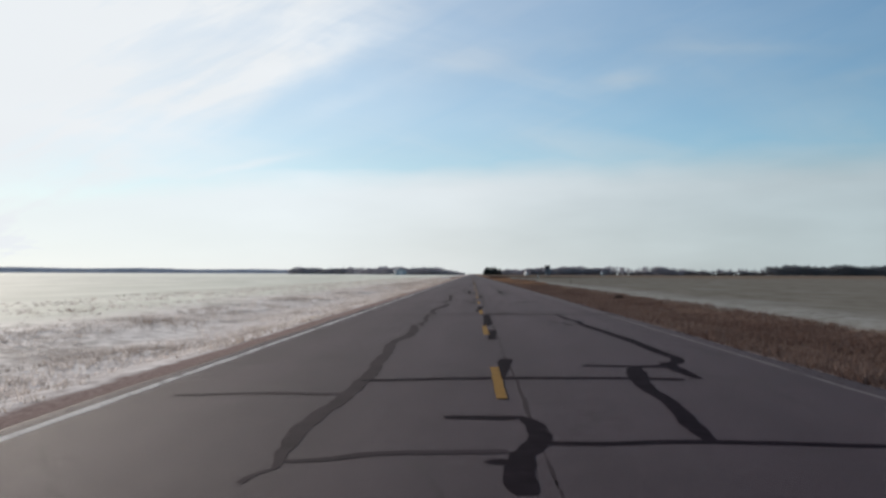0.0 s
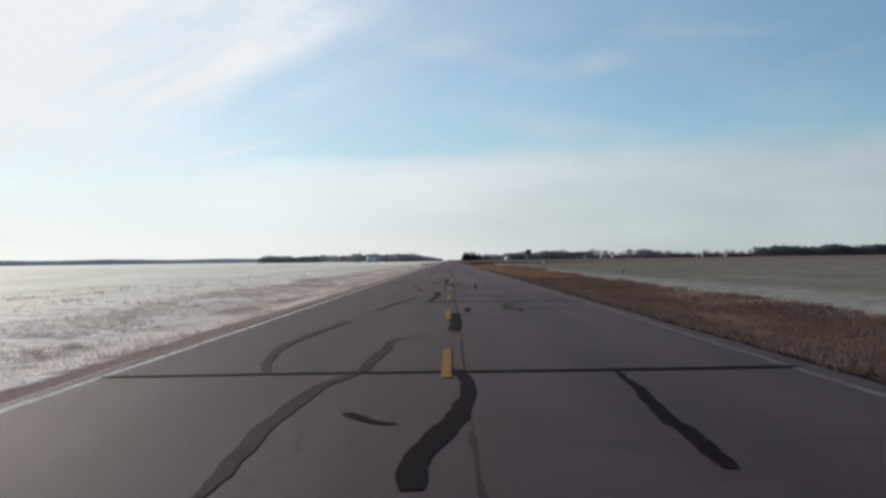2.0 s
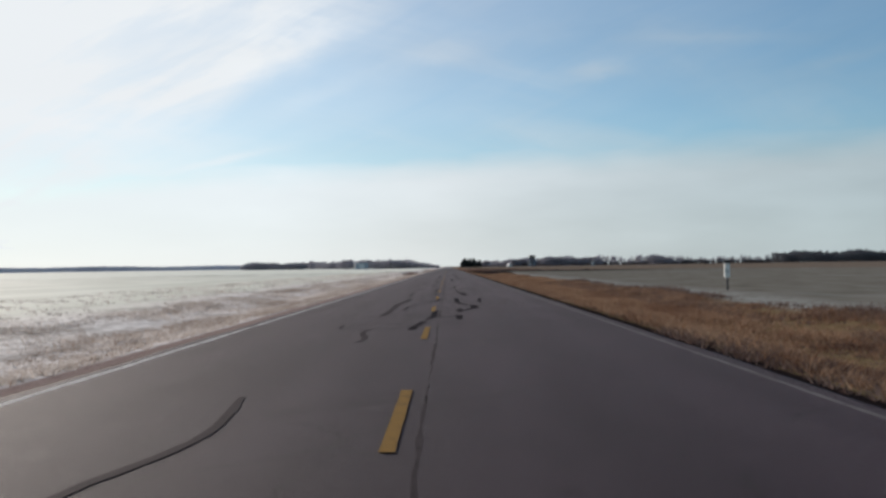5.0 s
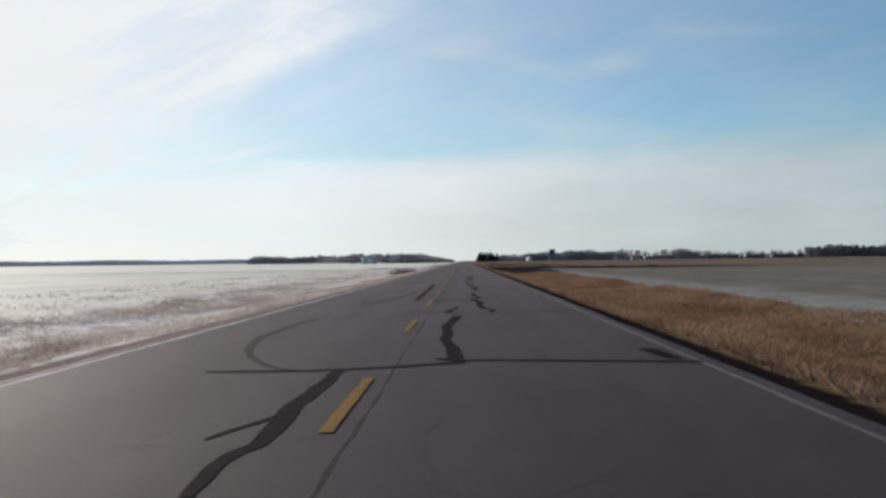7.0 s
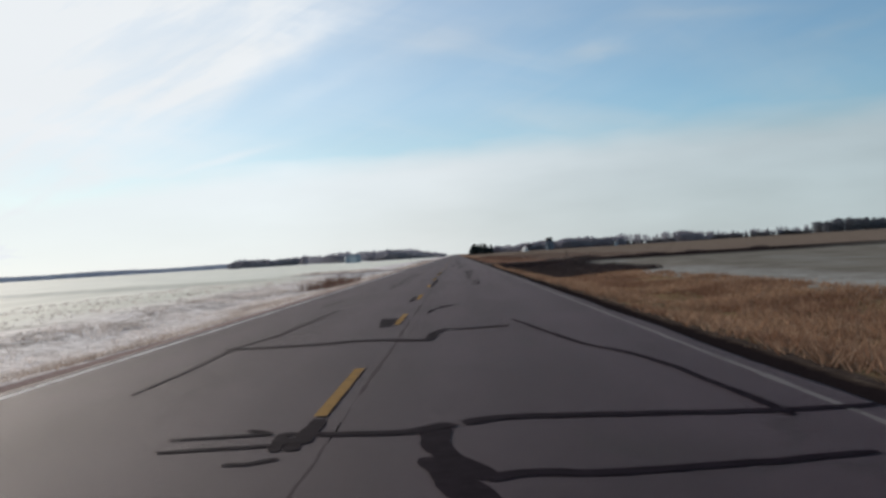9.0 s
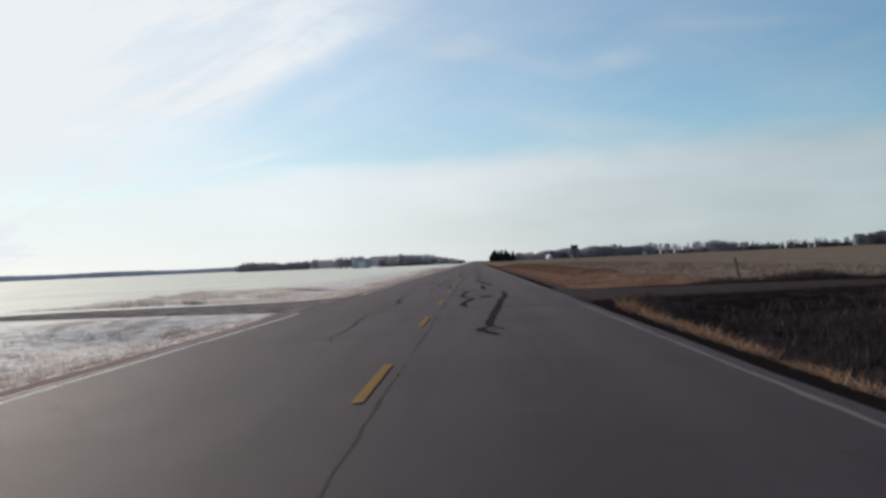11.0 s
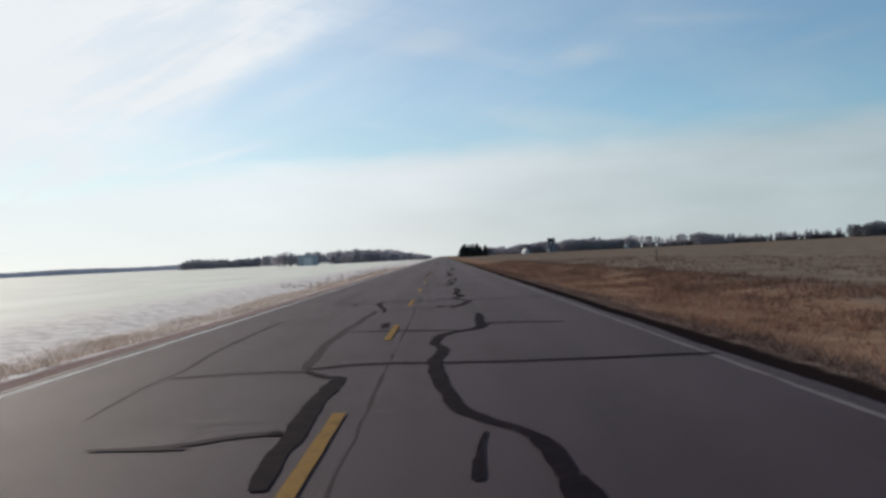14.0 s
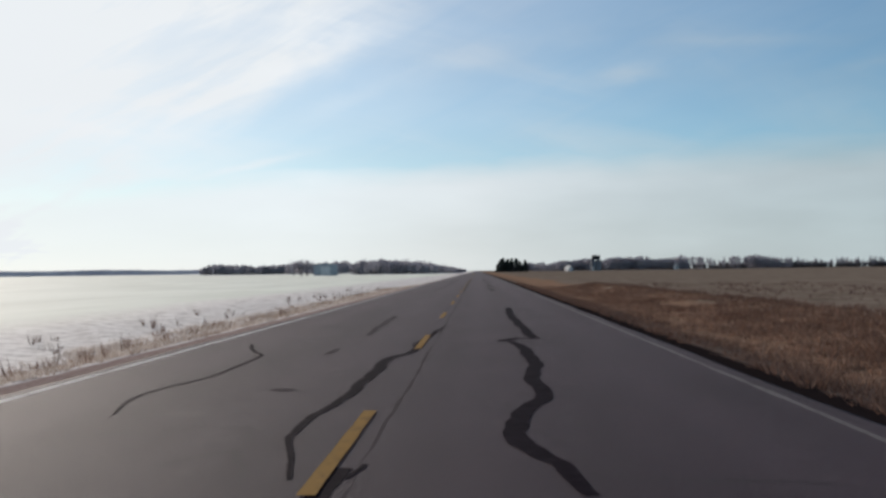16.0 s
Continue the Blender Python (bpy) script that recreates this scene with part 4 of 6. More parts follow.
seal(0, 0, (1.60, 247.00, 0.249), (1.39, 245.90, 0.200), (1.31, 245.10, 0.197), (1.28, 244.50, 0.189), (1.37, 243.90, 0.193), (1.44, 243.40, 0.197), (1.39, 242.90, 0.185), (1.33, 242.70, 0.172))
seal(0, 0, (2.90, 244.40, 0.078), (2.95, 244.00, 0.080), (2.93, 243.50, 0.100), (2.84, 243.10, 0.124), (2.67, 242.70, 0.086))
seal(0.083, 0.122, (0.03, 243.00), (0.38, 243.00), (0.69, 242.90), (0.99, 242.70), (1.28, 242.70))
seal(0.072, 0.066, (-0.34, 243.10), (-0.42, 242.90))
seal(0, 0, (-0.51, 252.50, 0.191), (-0.48, 249.90, 0.172), (-0.49, 248.30, 0.186), (-0.48, 247.10, 0.164), (-0.45, 245.80, 0.141), (-0.44, 245.10, 0.120), (-0.41, 244.40, 0.078), (-0.40, 243.90, 0.050), (-0.32, 243.40, 0.033), (-0.32, 243.00, 0.037))
seal(0.069, 0.083, (-0.39, 243.00), (0.03, 243.00))
seal(0.102, 0.079, (-1.25, 244.10), (-0.74, 244.00), (-0.13, 244.00))
seal(0.175, 0.220, (1.66, 247.00), (2.01, 246.50), (2.35, 245.80), (2.67, 245.10), (2.90, 244.40))
seal(0, 0, (1.11, 256.60, 0.178), (1.08, 253.50, 0.186), (1.34, 251.50, 0.130), (1.24, 250.40, 0.149), (1.26, 248.90, 0.157), (1.38, 247.70, 0.152), (1.66, 247.10, 0.110))
seal(0.220, 0.220, (-1.34, 259.60), (-2.05, 257.50))
seal(0, 0, (1.53, 271.70, 0.195), (1.49, 268.80, 0.236), (1.26, 266.30, 0.198), (1.15, 263.90, 0.185), (1.18, 262.00, 0.182), (1.33, 261.00, 0.205), (1.41, 260.00, 0.231), (1.37, 259.20, 0.203), (1.26, 258.60, 0.211), (1.24, 258.10, 0.191))
seal(0.115, 0.109, (-0.80, 260.90), (-0.03, 261.00), (1.31, 260.90), (2.18, 260.90), (3.49, 260.70))
seal(0, 0, (-1.99, 272.00, 0.110), (-2.08, 268.20, 0.087), (-2.02, 265.20, 0.056), (-1.96, 263.40, 0.035))
seal(0.220, 0.220, (1.55, 269.10), (2.03, 269.40))
seal(0.220, 0.220, (1.29, 270.60), (1.51, 269.30))
seal(0.220, 0.220, (0.86, 274.50), (1.43, 272.20))
seal(0, 0, (0.86, 275.40, 0.260), (0.89, 274.90, 0.205), (0.96, 274.50, 0.159), (1.06, 274.20, 0.138), (1.17, 273.90, 0.141))
seal(0.189, 0.123, (1.14, 273.90), (1.35, 274.00), (1.83, 273.90), (2.39, 273.90), (3.13, 274.00))
seal(0.097, 0.078, (-0.05, 274.70), (-0.20, 274.60), (-0.35, 274.60))
seal(0, 0, (-0.16, 275.50, 0.091), (-0.11, 274.90, 0.089))
seal(0, 0, (-0.03, 275.10, 0.106), (0.00, 274.90, 0.096))
seal(0, 0, (1.92, 284.90, 0.075), (2.20, 282.40, 0.079), (2.47, 280.30, 0.080), (2.75, 279.20, 0.084), (2.94, 277.90, 0.083), (3.01, 276.80, 0.082), (3.06, 276.00, 0.090), (3.09, 275.10, 0.092))
seal(0, 0, (0.02, 276.00, 0.122), (0.00, 275.50, 0.128), (0.01, 275.10, 0.120))
seal(0.074, 0.093, (-0.89, 275.10), (-0.53, 275.10), (-0.16, 275.10))
seal(0.192, 0.220, (-0.18, 275.20), (-0.01, 275.20))
seal(0.106, 0.220, (-0.16, 275.50), (0.15, 275.40), (0.60, 275.30), (0.82, 275.40), (0.97, 275.50))
seal(0.220, 0.119, (1.04, 275.50), (1.24, 275.60), (1.51, 275.60), (2.46, 275.40), (3.23, 275.30), (3.71, 275.30))
seal(0.064, 0.085, (-0.93, 275.50), (-0.23, 275.50))
seal(0.090, 0.106, (-0.43, 275.70), (-0.25, 275.50))
seal(0, 0, (-1.70, 291.00, 0.104), (-1.80, 286.70, 0.104), (-1.87, 284.30, 0.090), (-1.99, 283.20, 0.084), (-2.10, 282.20, 0.078), (-2.03, 280.20, 0.053), (-2.04, 278.80, 0.046), (-2.03, 278.00, 0.042))
seal(0, 0, (0.89, 283.70, 0.138), (0.69, 283.00, 0.165), (0.61, 281.70, 0.149))
seal(0.220, 0.220, (-2.20, 282.30), (-1.00, 282.20), (-0.32, 282.40), (0.64, 281.90))
seal(0.220, 0.220, (0.94, 283.50), (1.79, 283.50))
seal(0, 0, (-0.29, 286.90, 0.232), (-0.18, 284.80, 0.149), (-0.12, 286.80, 0.147))
seal(0.11, 0.11, (0.44, 287.87), (0.55, 289.08), (1.04, 290.46))
seal(0, 0, (0.61, 289.70, 0.220), (0.91, 290.50, 0.178))
seal(0.108, 0.108, (-0.15, 292.96), (-0.14, 296.16))
seal(0.0993, 0.0993, (-2.38, 293.33), (-2.20, 296.46))
seal(0.169, 0.169, (1.33, 345.58), (1.24, 346.08), (1.09, 346.60), (1.07, 347.11), (1.24, 347.65), (1.25, 348.85), (1.34, 350.52), (1.43, 352.67))
seal(0.0398, 0.0697, (-1.20, 345.62), (-1.31, 346.33), (-1.29, 346.84), (-1.30, 347.69), (-1.32, 349.33), (-1.41, 350.62), (-1.43, 352.75))
seal(0.0954, 0.0954, (1.28, 347.52), (1.44, 346.97), (1.19, 346.78))
seal(0, 0, (1.95, 365.20, 0.130), (1.96, 362.90, 0.171), (1.89, 360.40, 0.192), (1.74, 358.50, 0.192), (1.64, 356.50, 0.170), (1.57, 354.90, 0.170), (1.51, 353.80, 0.179), (1.47, 352.90, 0.198), (1.45, 352.30, 0.178), (1.43, 351.60, 0.166))
seal(0, 0, (-1.35, 364.60, 0.126), (-1.42, 362.60, 0.130), (-1.39, 360.50, 0.145), (-1.21, 358.90, 0.156), (-1.21, 357.60, 0.089), (-1.30, 356.60, 0.052), (-1.38, 355.80, 0.042), (-1.42, 355.10, 0.039), (-1.31, 354.30, 0.031), (-1.40, 354.20, 0.022), (-1.31, 353.60, 0.024), (-1.30, 353.20, 0.022), (-1.33, 352.90, 0.021), (-1.37, 352.70, 0.031), (-1.30, 352.40, 0.029))
seal(0.087, 0.134, (-1.37, 354.40), (-0.66, 354.50), (-0.23, 354.50), (0.32, 354.50), (0.99, 354.40), (1.55, 354.20), (1.97, 354.20), (2.48, 354.20), (3.80, 354.10))
seal(0, 0, (0.90, 360.20, 0.189), (0.85, 358.80, 0.197), (0.73, 357.90, 0.182), (0.69, 356.80, 0.187), (0.69, 355.70, 0.187), (0.79, 354.80, 0.093))
seal(0.220, 0.220, (-1.64, 357.80), (-1.39, 357.90), (-1.24, 357.90))
seal(0, 0, (0.74, 367.00, 0.167), (0.57, 363.60, 0.139), (0.61, 361.40, 0.155), (0.80, 360.30, 0.190), (0.96, 359.80, 0.168))
seal(0.220, 0.220, (0.95, 359.90), (1.21, 360.10), (1.47, 361.30))
seal(0.220, 0.220, (0.60, 362.50), (1.06, 362.30), (1.53, 361.60))
seal(0, 0, (0.92, 368.00, 0.192), (0.90, 367.50, 0.203))
seal(0.127, 0.142, (-1.99, 368.50), (-0.55, 368.40), (0.29, 368.20), (1.47, 368.00), (2.29, 368.20), (3.30, 368.10))
seal(0.126, 0.217, (1.09, 368.10), (1.31, 368.50))
seal(0, 0, (1.18, 382.90, 0.169), (1.45, 378.60, 0.228), (1.74, 375.70, 0.171), (1.39, 374.40, 0.154), (1.30, 373.10, 0.149), (1.29, 372.10, 0.169), (1.33, 370.80, 0.165), (1.33, 369.70, 0.168), (1.35, 369.00, 0.167), (1.42, 368.50, 0.140))
seal(0, 0, (-0.78, 380.10, 0.187), (-0.74, 377.30, 0.174), (-0.11, 375.30, 0.181), (-0.31, 374.30, 0.125), (-0.76, 373.60, 0.104), (-0.80, 372.30, 0.138), (-0.87, 371.50, 0.084), (-0.93, 370.40, 0.046))
seal(0.220, 0.220, (1.09, 371.90), (1.29, 372.10))
seal(0, 0, (-1.80, 376.20, 0.081), (-1.87, 374.70, 0.072), (-2.02, 372.90, 0.037))
seal(0.220, 0.220, (1.19, 377.80), (1.47, 378.10))
seal(0, 0, (-1.29, 384.10, 0.153), (-1.16, 379.00, 0.097))
seal(0, 0, (1.38, 398.50, 0.168), (1.20, 394.30, 0.171), (0.95, 392.50, 0.118), (1.33, 391.60, 0.111), (1.17, 389.20, 0.168), (0.94, 387.50, 0.131), (0.91, 387.10, 0.115), (1.09, 386.30, 0.143), (1.20, 385.50, 0.171), (1.12, 384.70, 0.152), (1.20, 384.10, 0.152), (1.20, 383.40, 0.157))
seal(0.128, 0.142, (1.97, 383.50), (2.10, 383.50))
seal(0, 0, (0.08, 384.10, 0.034), (0.14, 383.60, 0.038))
seal(0, 0, (1.29, 383.90, 0.053), (1.52, 384.50, 0.052), (1.86, 385.00, 0.032))
seal(0, 0, (0.51, 391.10, 0.046), (-0.36, 390.70, 0.059), (-0.64, 389.40, 0.079), (-0.80, 387.90, 0.137), (-0.70, 386.70, 0.160), (-0.66, 385.50, 0.137), (-0.63, 384.60, 0.105))
seal(0.156, 0.140, (0.02, 386.00), (0.98, 385.90), (1.64, 385.80), (2.72, 385.70), (3.65, 385.60))
seal(0.166, 0.220, (-2.15, 387.20), (-0.74, 387.30), (-0.12, 387.50), (0.91, 387.30))
seal(0.220, 0.220, (-1.91, 390.10), (-1.38, 389.50), (-0.90, 389.00))
seal(0, 0, (-1.96, 393.40, 0.108), (-2.02, 390.90, 0.090), (-1.93, 390.10, 0.070))
seal(0.220, 0.220, (1.55, 392.00), (3.46, 391.10))
seal(0, 0, (1.34, 399.80, 0.196), (1.30, 399.20, 0.170), (1.29, 398.70, 0.171))
seal(0.148, 0.143, (2.02, 399.50), (2.09, 399.40))
seal(0.073, 0.136, (-1.39, 399.80), (-0.72, 399.90), (0.00, 399.90), (0.29, 399.80), (0.88, 399.70), (1.41, 399.80), (2.08, 399.70), (2.76, 399.70), (3.27, 399.60))
seal(0, 0, (1.96, 402.00, 0.048), (1.95, 401.30, 0.097), (2.00, 400.70, 0.105), (2.01, 400.10, 0.132), (2.03, 399.70, 0.138))
seal(0.109, 0.104, (2.03, 399.80), (2.47, 399.90), (2.88, 400.10), (3.22, 400.20))
seal(0.125, 0.182, (1.19, 400.20), (1.36, 400.10), (1.41, 399.80))
seal(0, 0, (-0.13, 413.50, 0.140), (-0.13, 410.30, 0.156), (-0.11, 407.00, 0.171), (-0.12, 405.50, 0.165), (-0.10, 403.80, 0.176), (-0.04, 402.30, 0.190), (0.08, 401.20, 0.199), (0.12, 400.40, 0.170), (0.12, 399.90, 0.164))
seal(0, 0, (1.19, 412.70, 0.156), (1.23, 408.70, 0.193), (1.06, 406.00, 0.187), (0.82, 404.70, 0.180), (0.62, 403.50, 0.160), (0.43, 402.50, 0.163), (0.37, 401.50, 0.180), (0.36, 400.70, 0.194), (0.31, 400.10, 0.162))
seal(0.124, 0.172, (0.42, 401.60), (0.69, 401.50), (1.01, 401.50), (1.39, 401.80), (1.70, 402.00))
seal(0, 0, (-2.07, 412.40, 0.154), (-2.01, 408.60, 0.140), (-1.97, 406.10, 0.101), (-1.94, 404.30, 0.080), (-1.92, 403.00, 0.059), (-1.90, 402.10, 0.039), (-1.90, 401.70, 0.028))
seal(0, 0, (1.54, 417.30, 0.122), (1.30, 416.70, 0.130), (1.13, 416.40, 0.149), (1.08, 415.90, 0.154), (0.99, 415.50, 0.159), (1.04, 415.00, 0.198), (1.12, 414.50, 0.193), (1.14, 414.00, 0.174))
seal(0.175, 0.131, (1.21, 414.50), (1.50, 414.50), (1.89, 414.60), (2.51, 414.70), (3.02, 414.70))
seal(0.065, 0.168, (-2.01, 415.00), (-1.59, 415.20), (-0.91, 415.20), (-0.37, 415.20), (0.12, 415.00), (0.53, 414.90), (0.91, 414.70), (1.12, 414.60))
seal(0, 0, (1.64, 416.90, 0.062), (1.40, 416.40, 0.075), (1.23, 416.10, 0.079))
seal(0, 0, (-2.08, 429.20, 0.141), (-2.06, 425.70, 0.135), (-2.07, 423.30, 0.115), (-2.00, 420.70, 0.107), (-1.96, 419.10, 0.080), (-1.99, 418.10, 0.057), (-1.96, 417.10, 0.036), (-1.99, 416.50, 0.034))
seal(0, 0, (-1.38, 423.50, 0.084), (-1.54, 422.90, 0.160), (-1.59, 421.50, 0.143), (-1.67, 420.60, 0.146), (-1.58, 419.20, 0.128), (-1.56, 418.40, 0.085), (-1.55, 417.60, 0.078), (-1.52, 416.90, 0.053))
seal(0, 0, (1.19, 421.80, 0.250), (1.11, 420.40, 0.235), (1.26, 419.50, 0.191), (1.50, 418.70, 0.154), (1.59, 418.00, 0.153), (1.59, 417.30, 0.168), (1.65, 417.00, 0.090))
seal(0.220, 0.220, (-0.35, 423.60), (1.71, 421.80), (2.67, 421.40), (3.61, 421.20))
seal(0.220, 0.220, (0.51, 423.20), (0.91, 422.50), (1.20, 422.10))
seal(0.220, 0.220, (-2.16, 423.40), (-1.67, 423.40), (-1.20, 423.70), (-0.36, 423.90), (0.67, 424.00))
seal(0, 0, (1.41, 429.70, 0.193), (1.34, 427.40, 0.235), (0.95, 426.40, 0.182), (0.66, 425.20, 0.150), (0.50, 423.60, 0.135))
seal(0, 0, (-1.26, 428.70, 0.160), (-1.22, 427.80, 0.153))
seal(0, 0, (-0.65, 434.80, 0.105), (-0.42, 434.30, 0.111), (-0.24, 434.10, 0.130), (-0.24, 433.40, 0.181), (-0.25, 432.40, 0.168), (-0.25, 431.80, 0.163), (-0.21, 431.00, 0.158), (-0.20, 430.40, 0.149), (-0.17, 429.70, 0.130))
seal(0, 0, (1.44, 443.20, 0.152), (1.38, 440.20, 0.181), (1.12, 439.20, 0.136), (0.82, 438.70, 0.163), (0.65, 437.40, 0.133), (0.78, 436.40, 0.150), (0.68, 435.20, 0.158), (0.72, 433.80, 0.158), (0.82, 432.70, 0.147), (0.89, 431.90, 0.140), (1.02, 431.50, 0.132), (1.26, 431.00, 0.108), (1.36, 430.60, 0.154), (1.40, 430.20, 0.156), (1.38, 429.70, 0.164))
seal(0, 0, (1.04, 431.00, 0.029), (1.00, 430.60, 0.040), (0.95, 430.10, 0.067), (0.93, 429.70, 0.079))
seal(0.077, 0.093, (-1.50, 431.00), (-0.85, 430.90))
seal(0.096, 0.148, (-1.36, 431.00), (-0.96, 431.00), (-0.65, 431.20), (-0.41, 431.30))
seal(0.169, 0.169, (-0.41, 431.30), (-0.30, 431.30))
seal(0, 0, (-2.37, 443.60, 0.111), (-2.28, 438.30, 0.079), (-2.11, 435.60, 0.051), (-2.11, 434.00, 0.038), (-2.00, 432.30, 0.031))
seal(0.220, 0.220, (-0.68, 435.00), (-0.23, 435.20), (0.25, 435.20), (0.86, 435.00), (2.04, 434.80), (3.57, 434.70))
seal(0.204, 0.220, (-2.05, 434.80), (-1.49, 434.90), (-1.03, 434.90), (-0.65, 434.80))
seal(0, 0, (-0.68, 445.60, 0.147), (-0.76, 441.70, 0.139), (-0.83, 438.90, 0.133), (-0.77, 436.50, 0.124), (-0.69, 435.00, 0.119))
seal(0.220, 0.220, (-0.70, 440.00), (-0.05, 439.80), (1.17, 439.30), (1.57, 440.50), (2.70, 440.00))
seal(0, 0, (-0.21, 441.70, 0.159), (-0.18, 440.40, 0.129))
seal(0, 0, (-0.75, 450.00, 0.112), (-0.80, 449.20, 0.134), (-0.79, 448.30, 0.129), (-0.72, 447.80, 0.129), (-0.63, 447.00, 0.123), (-0.53, 446.40, 0.111), (-0.51, 446.00, 0.104), (-0.50, 445.50, 0.100), (-0.48, 445.00, 0.090))
seal(0, 0, (1.44, 448.60, 0.191), (1.37, 447.80, 0.189), (1.27, 447.10, 0.194), (1.20, 446.60, 0.201), (1.07, 446.10, 0.198), (1.00, 445.70, 0.141), (1.00, 445.50, 0.147))
seal(0.062, 0.140, (-0.90, 446.00), (-0.46, 445.90), (-0.07, 445.80), (0.37, 445.90), (0.72, 446.00), (0.98, 446.00))
seal(0, 0, (0.68, 446.60, 0.144), (0.73, 446.40, 0.208), (0.76, 446.20, 0.208))
seal(0, 0, (-1.43, 449.30, 0.052), (-1.40, 448.50, 0.047), (-1.49, 448.00, 0.044), (-1.62, 447.70, 0.034))
seal(0.209, 0.214, (1.50, 448.70), (2.15, 448.70), (3.11, 448.70), (3.80, 448.80))
seal(0, 0, (1.22, 457.60, 0.182), (1.27, 454.90, 0.188), (1.14, 453.10, 0.209), (1.30, 451.80, 0.214), (1.26, 450.90, 0.246), (1.08, 450.30, 0.174), (1.19, 449.50, 0.159), (1.38, 448.70, 0.165))
seal(0.161, 0.201, (-1.40, 449.30), (-1.05, 449.10), (-0.78, 449.30))
seal(0.220, 0.220, (-2.00, 449.90), (-1.71, 449.70), (-1.43, 449.30))
seal(0.220, 0.220, (-0.57, 449.70), (0.04, 449.60), (0.58, 449.60), (1.07, 449.70))
seal(0, 0, (-1.99, 458.20, 0.084), (-1.99, 455.20, 0.078), (-2.04, 453.00, 0.067), (-2.04, 451.30, 0.057), (-2.00, 449.90, 0.050))
seal(0.220, 0.220, (-0.78, 450.00), (-0.67, 450.00))
seal(0, 0, (1.20, 470.40, 0.152), (1.12, 468.50, 0.102), (1.11, 467.30, 0.119), (1.04, 466.70, 0.163), (1.19, 465.70, 0.192), (1.28, 464.80, 0.174), (1.14, 464.10, 0.169), (1.14, 463.20, 0.183), (1.14, 462.50, 0.225), (1.03, 461.60, 0.193), (0.99, 461.10, 0.164))
seal(0, 0, (1.07, 462.50, 0.150), (0.87, 461.80, 0.147), (0.75, 461.30, 0.152))
seal(0.138, 0.115, (1.28, 462.80), (1.93, 462.70), (2.72, 462.80), (3.56, 462.80))
seal(0.115, 0.146, (-0.42, 462.80), (0.37, 462.80), (0.52, 463.00), (1.01, 463.00))
seal(0.173, 0.151, (0.56, 463.60), (0.72, 463.20), (1.01, 463.10))
seal(0, 0, (1.34, 472.10, 0.170), (1.40, 470.00, 0.131), (1.38, 467.80, 0.124), (1.15, 466.90, 0.089))
seal(0.220, 0.220, (-1.73, 469.80), (0.02, 470.40), (1.37, 470.30), (3.80, 469.50))
seal(0, 0, (1.28, 479.50, 0.277), (1.22, 478.70, 0.274), (1.13, 478.00, 0.269), (1.08, 477.30, 0.239), (1.08, 476.70, 0.225))
seal(0, 0, (-0.18, 477.90, 0.147), (-0.14, 477.50, 0.158), (-0.04, 476.80, 0.151))
seal(0, 0, (1.08, 479.10, 0.044), (1.03, 478.40, 0.071), (1.00, 478.00, 0.052), (0.98, 477.30, 0.040))
seal(0.220, 0.220, (-0.15, 477.80), (-0.01, 477.50))
seal(0.073, 0.188, (-1.05, 477.60), (-0.78, 477.70), (-0.50, 477.70), (-0.21, 477.70))
seal(0.220, 0.220, (-0.15, 478.20), (-0.16, 477.80))
seal(0, 0, (0.10, 492.80, 0.150), (-0.05, 489.50, 0.169), (0.00, 487.10, 0.183), (-0.04, 484.60, 0.168), (-0.07, 483.00, 0.161), (-0.13, 481.20, 0.135), (-0.14, 479.80, 0.106), (-0.13, 478.80, 0.084), (-0.15, 478.20, 0.069))
seal(0.066, 0.091, (-1.98, 478.20), (-1.43, 478.30))
seal(0, 0, (1.12, 490.20, 0.176), (1.26, 487.40, 0.205), (1.18, 485.50, 0.213), (1.24, 483.70, 0.256), (1.18, 481.80, 0.252), (1.28, 480.80, 0.238), (1.28, 479.90, 0.243), (1.37, 479.40, 0.201), (1.36, 478.90, 0.128))
seal(0, 0, (-2.56, 490.10, 0.098), (-2.60, 489.20, 0.104), (-2.36, 486.40, 0.087), (-1.97, 485.70, 0.133), (-1.94, 484.30, 0.105), (-2.02, 483.10, 0.095), (-1.97, 481.70, 0.071), (-2.00, 480.80, 0.054), (-1.96, 479.90, 0.044))
seal(0.220, 0.220, (1.06, 484.70), (1.80, 484.30), (3.20, 484.00))
seal(0.220, 0.220, (-1.56, 486.60), (-0.73, 487.30), (1.11, 486.90), (2.85, 486.60), (3.57, 486.30))
seal(0.220, 0.220, (0.62, 491.10), (1.07, 490.60))
seal(0, 0, (1.40, 502.40, 0.161), (1.54, 500.70, 0.191), (1.54, 498.70, 0.190), (1.44, 497.00, 0.173), (1.46, 495.90, 0.184), (1.31, 495.20, 0.169), (1.18, 494.50, 0.171), (1.12, 493.70, 0.197), (1.20, 493.30, 0.178), (1.34, 492.90, 0.119), (1.38, 492.60, 0.113), (1.44, 492.10, 0.125))
seal(0, 0, (0.19, 506.30, 0.090), (-0.04, 502.60, 0.109), (-0.05, 500.70, 0.127), (-0.27, 499.60, 0.161), (-0.30, 497.90, 0.151), (-0.30, 496.40, 0.119), (-0.37, 495.50, 0.097), (-0.42, 494.60, 0.078), (-0.41, 493.90, 0.055), (-0.33, 493.30, 0.050), (-0.17, 492.50, 0.043))
seal(0, 0, (0.14, 492.50, 0.043), (0.21, 492.90, 0.040))
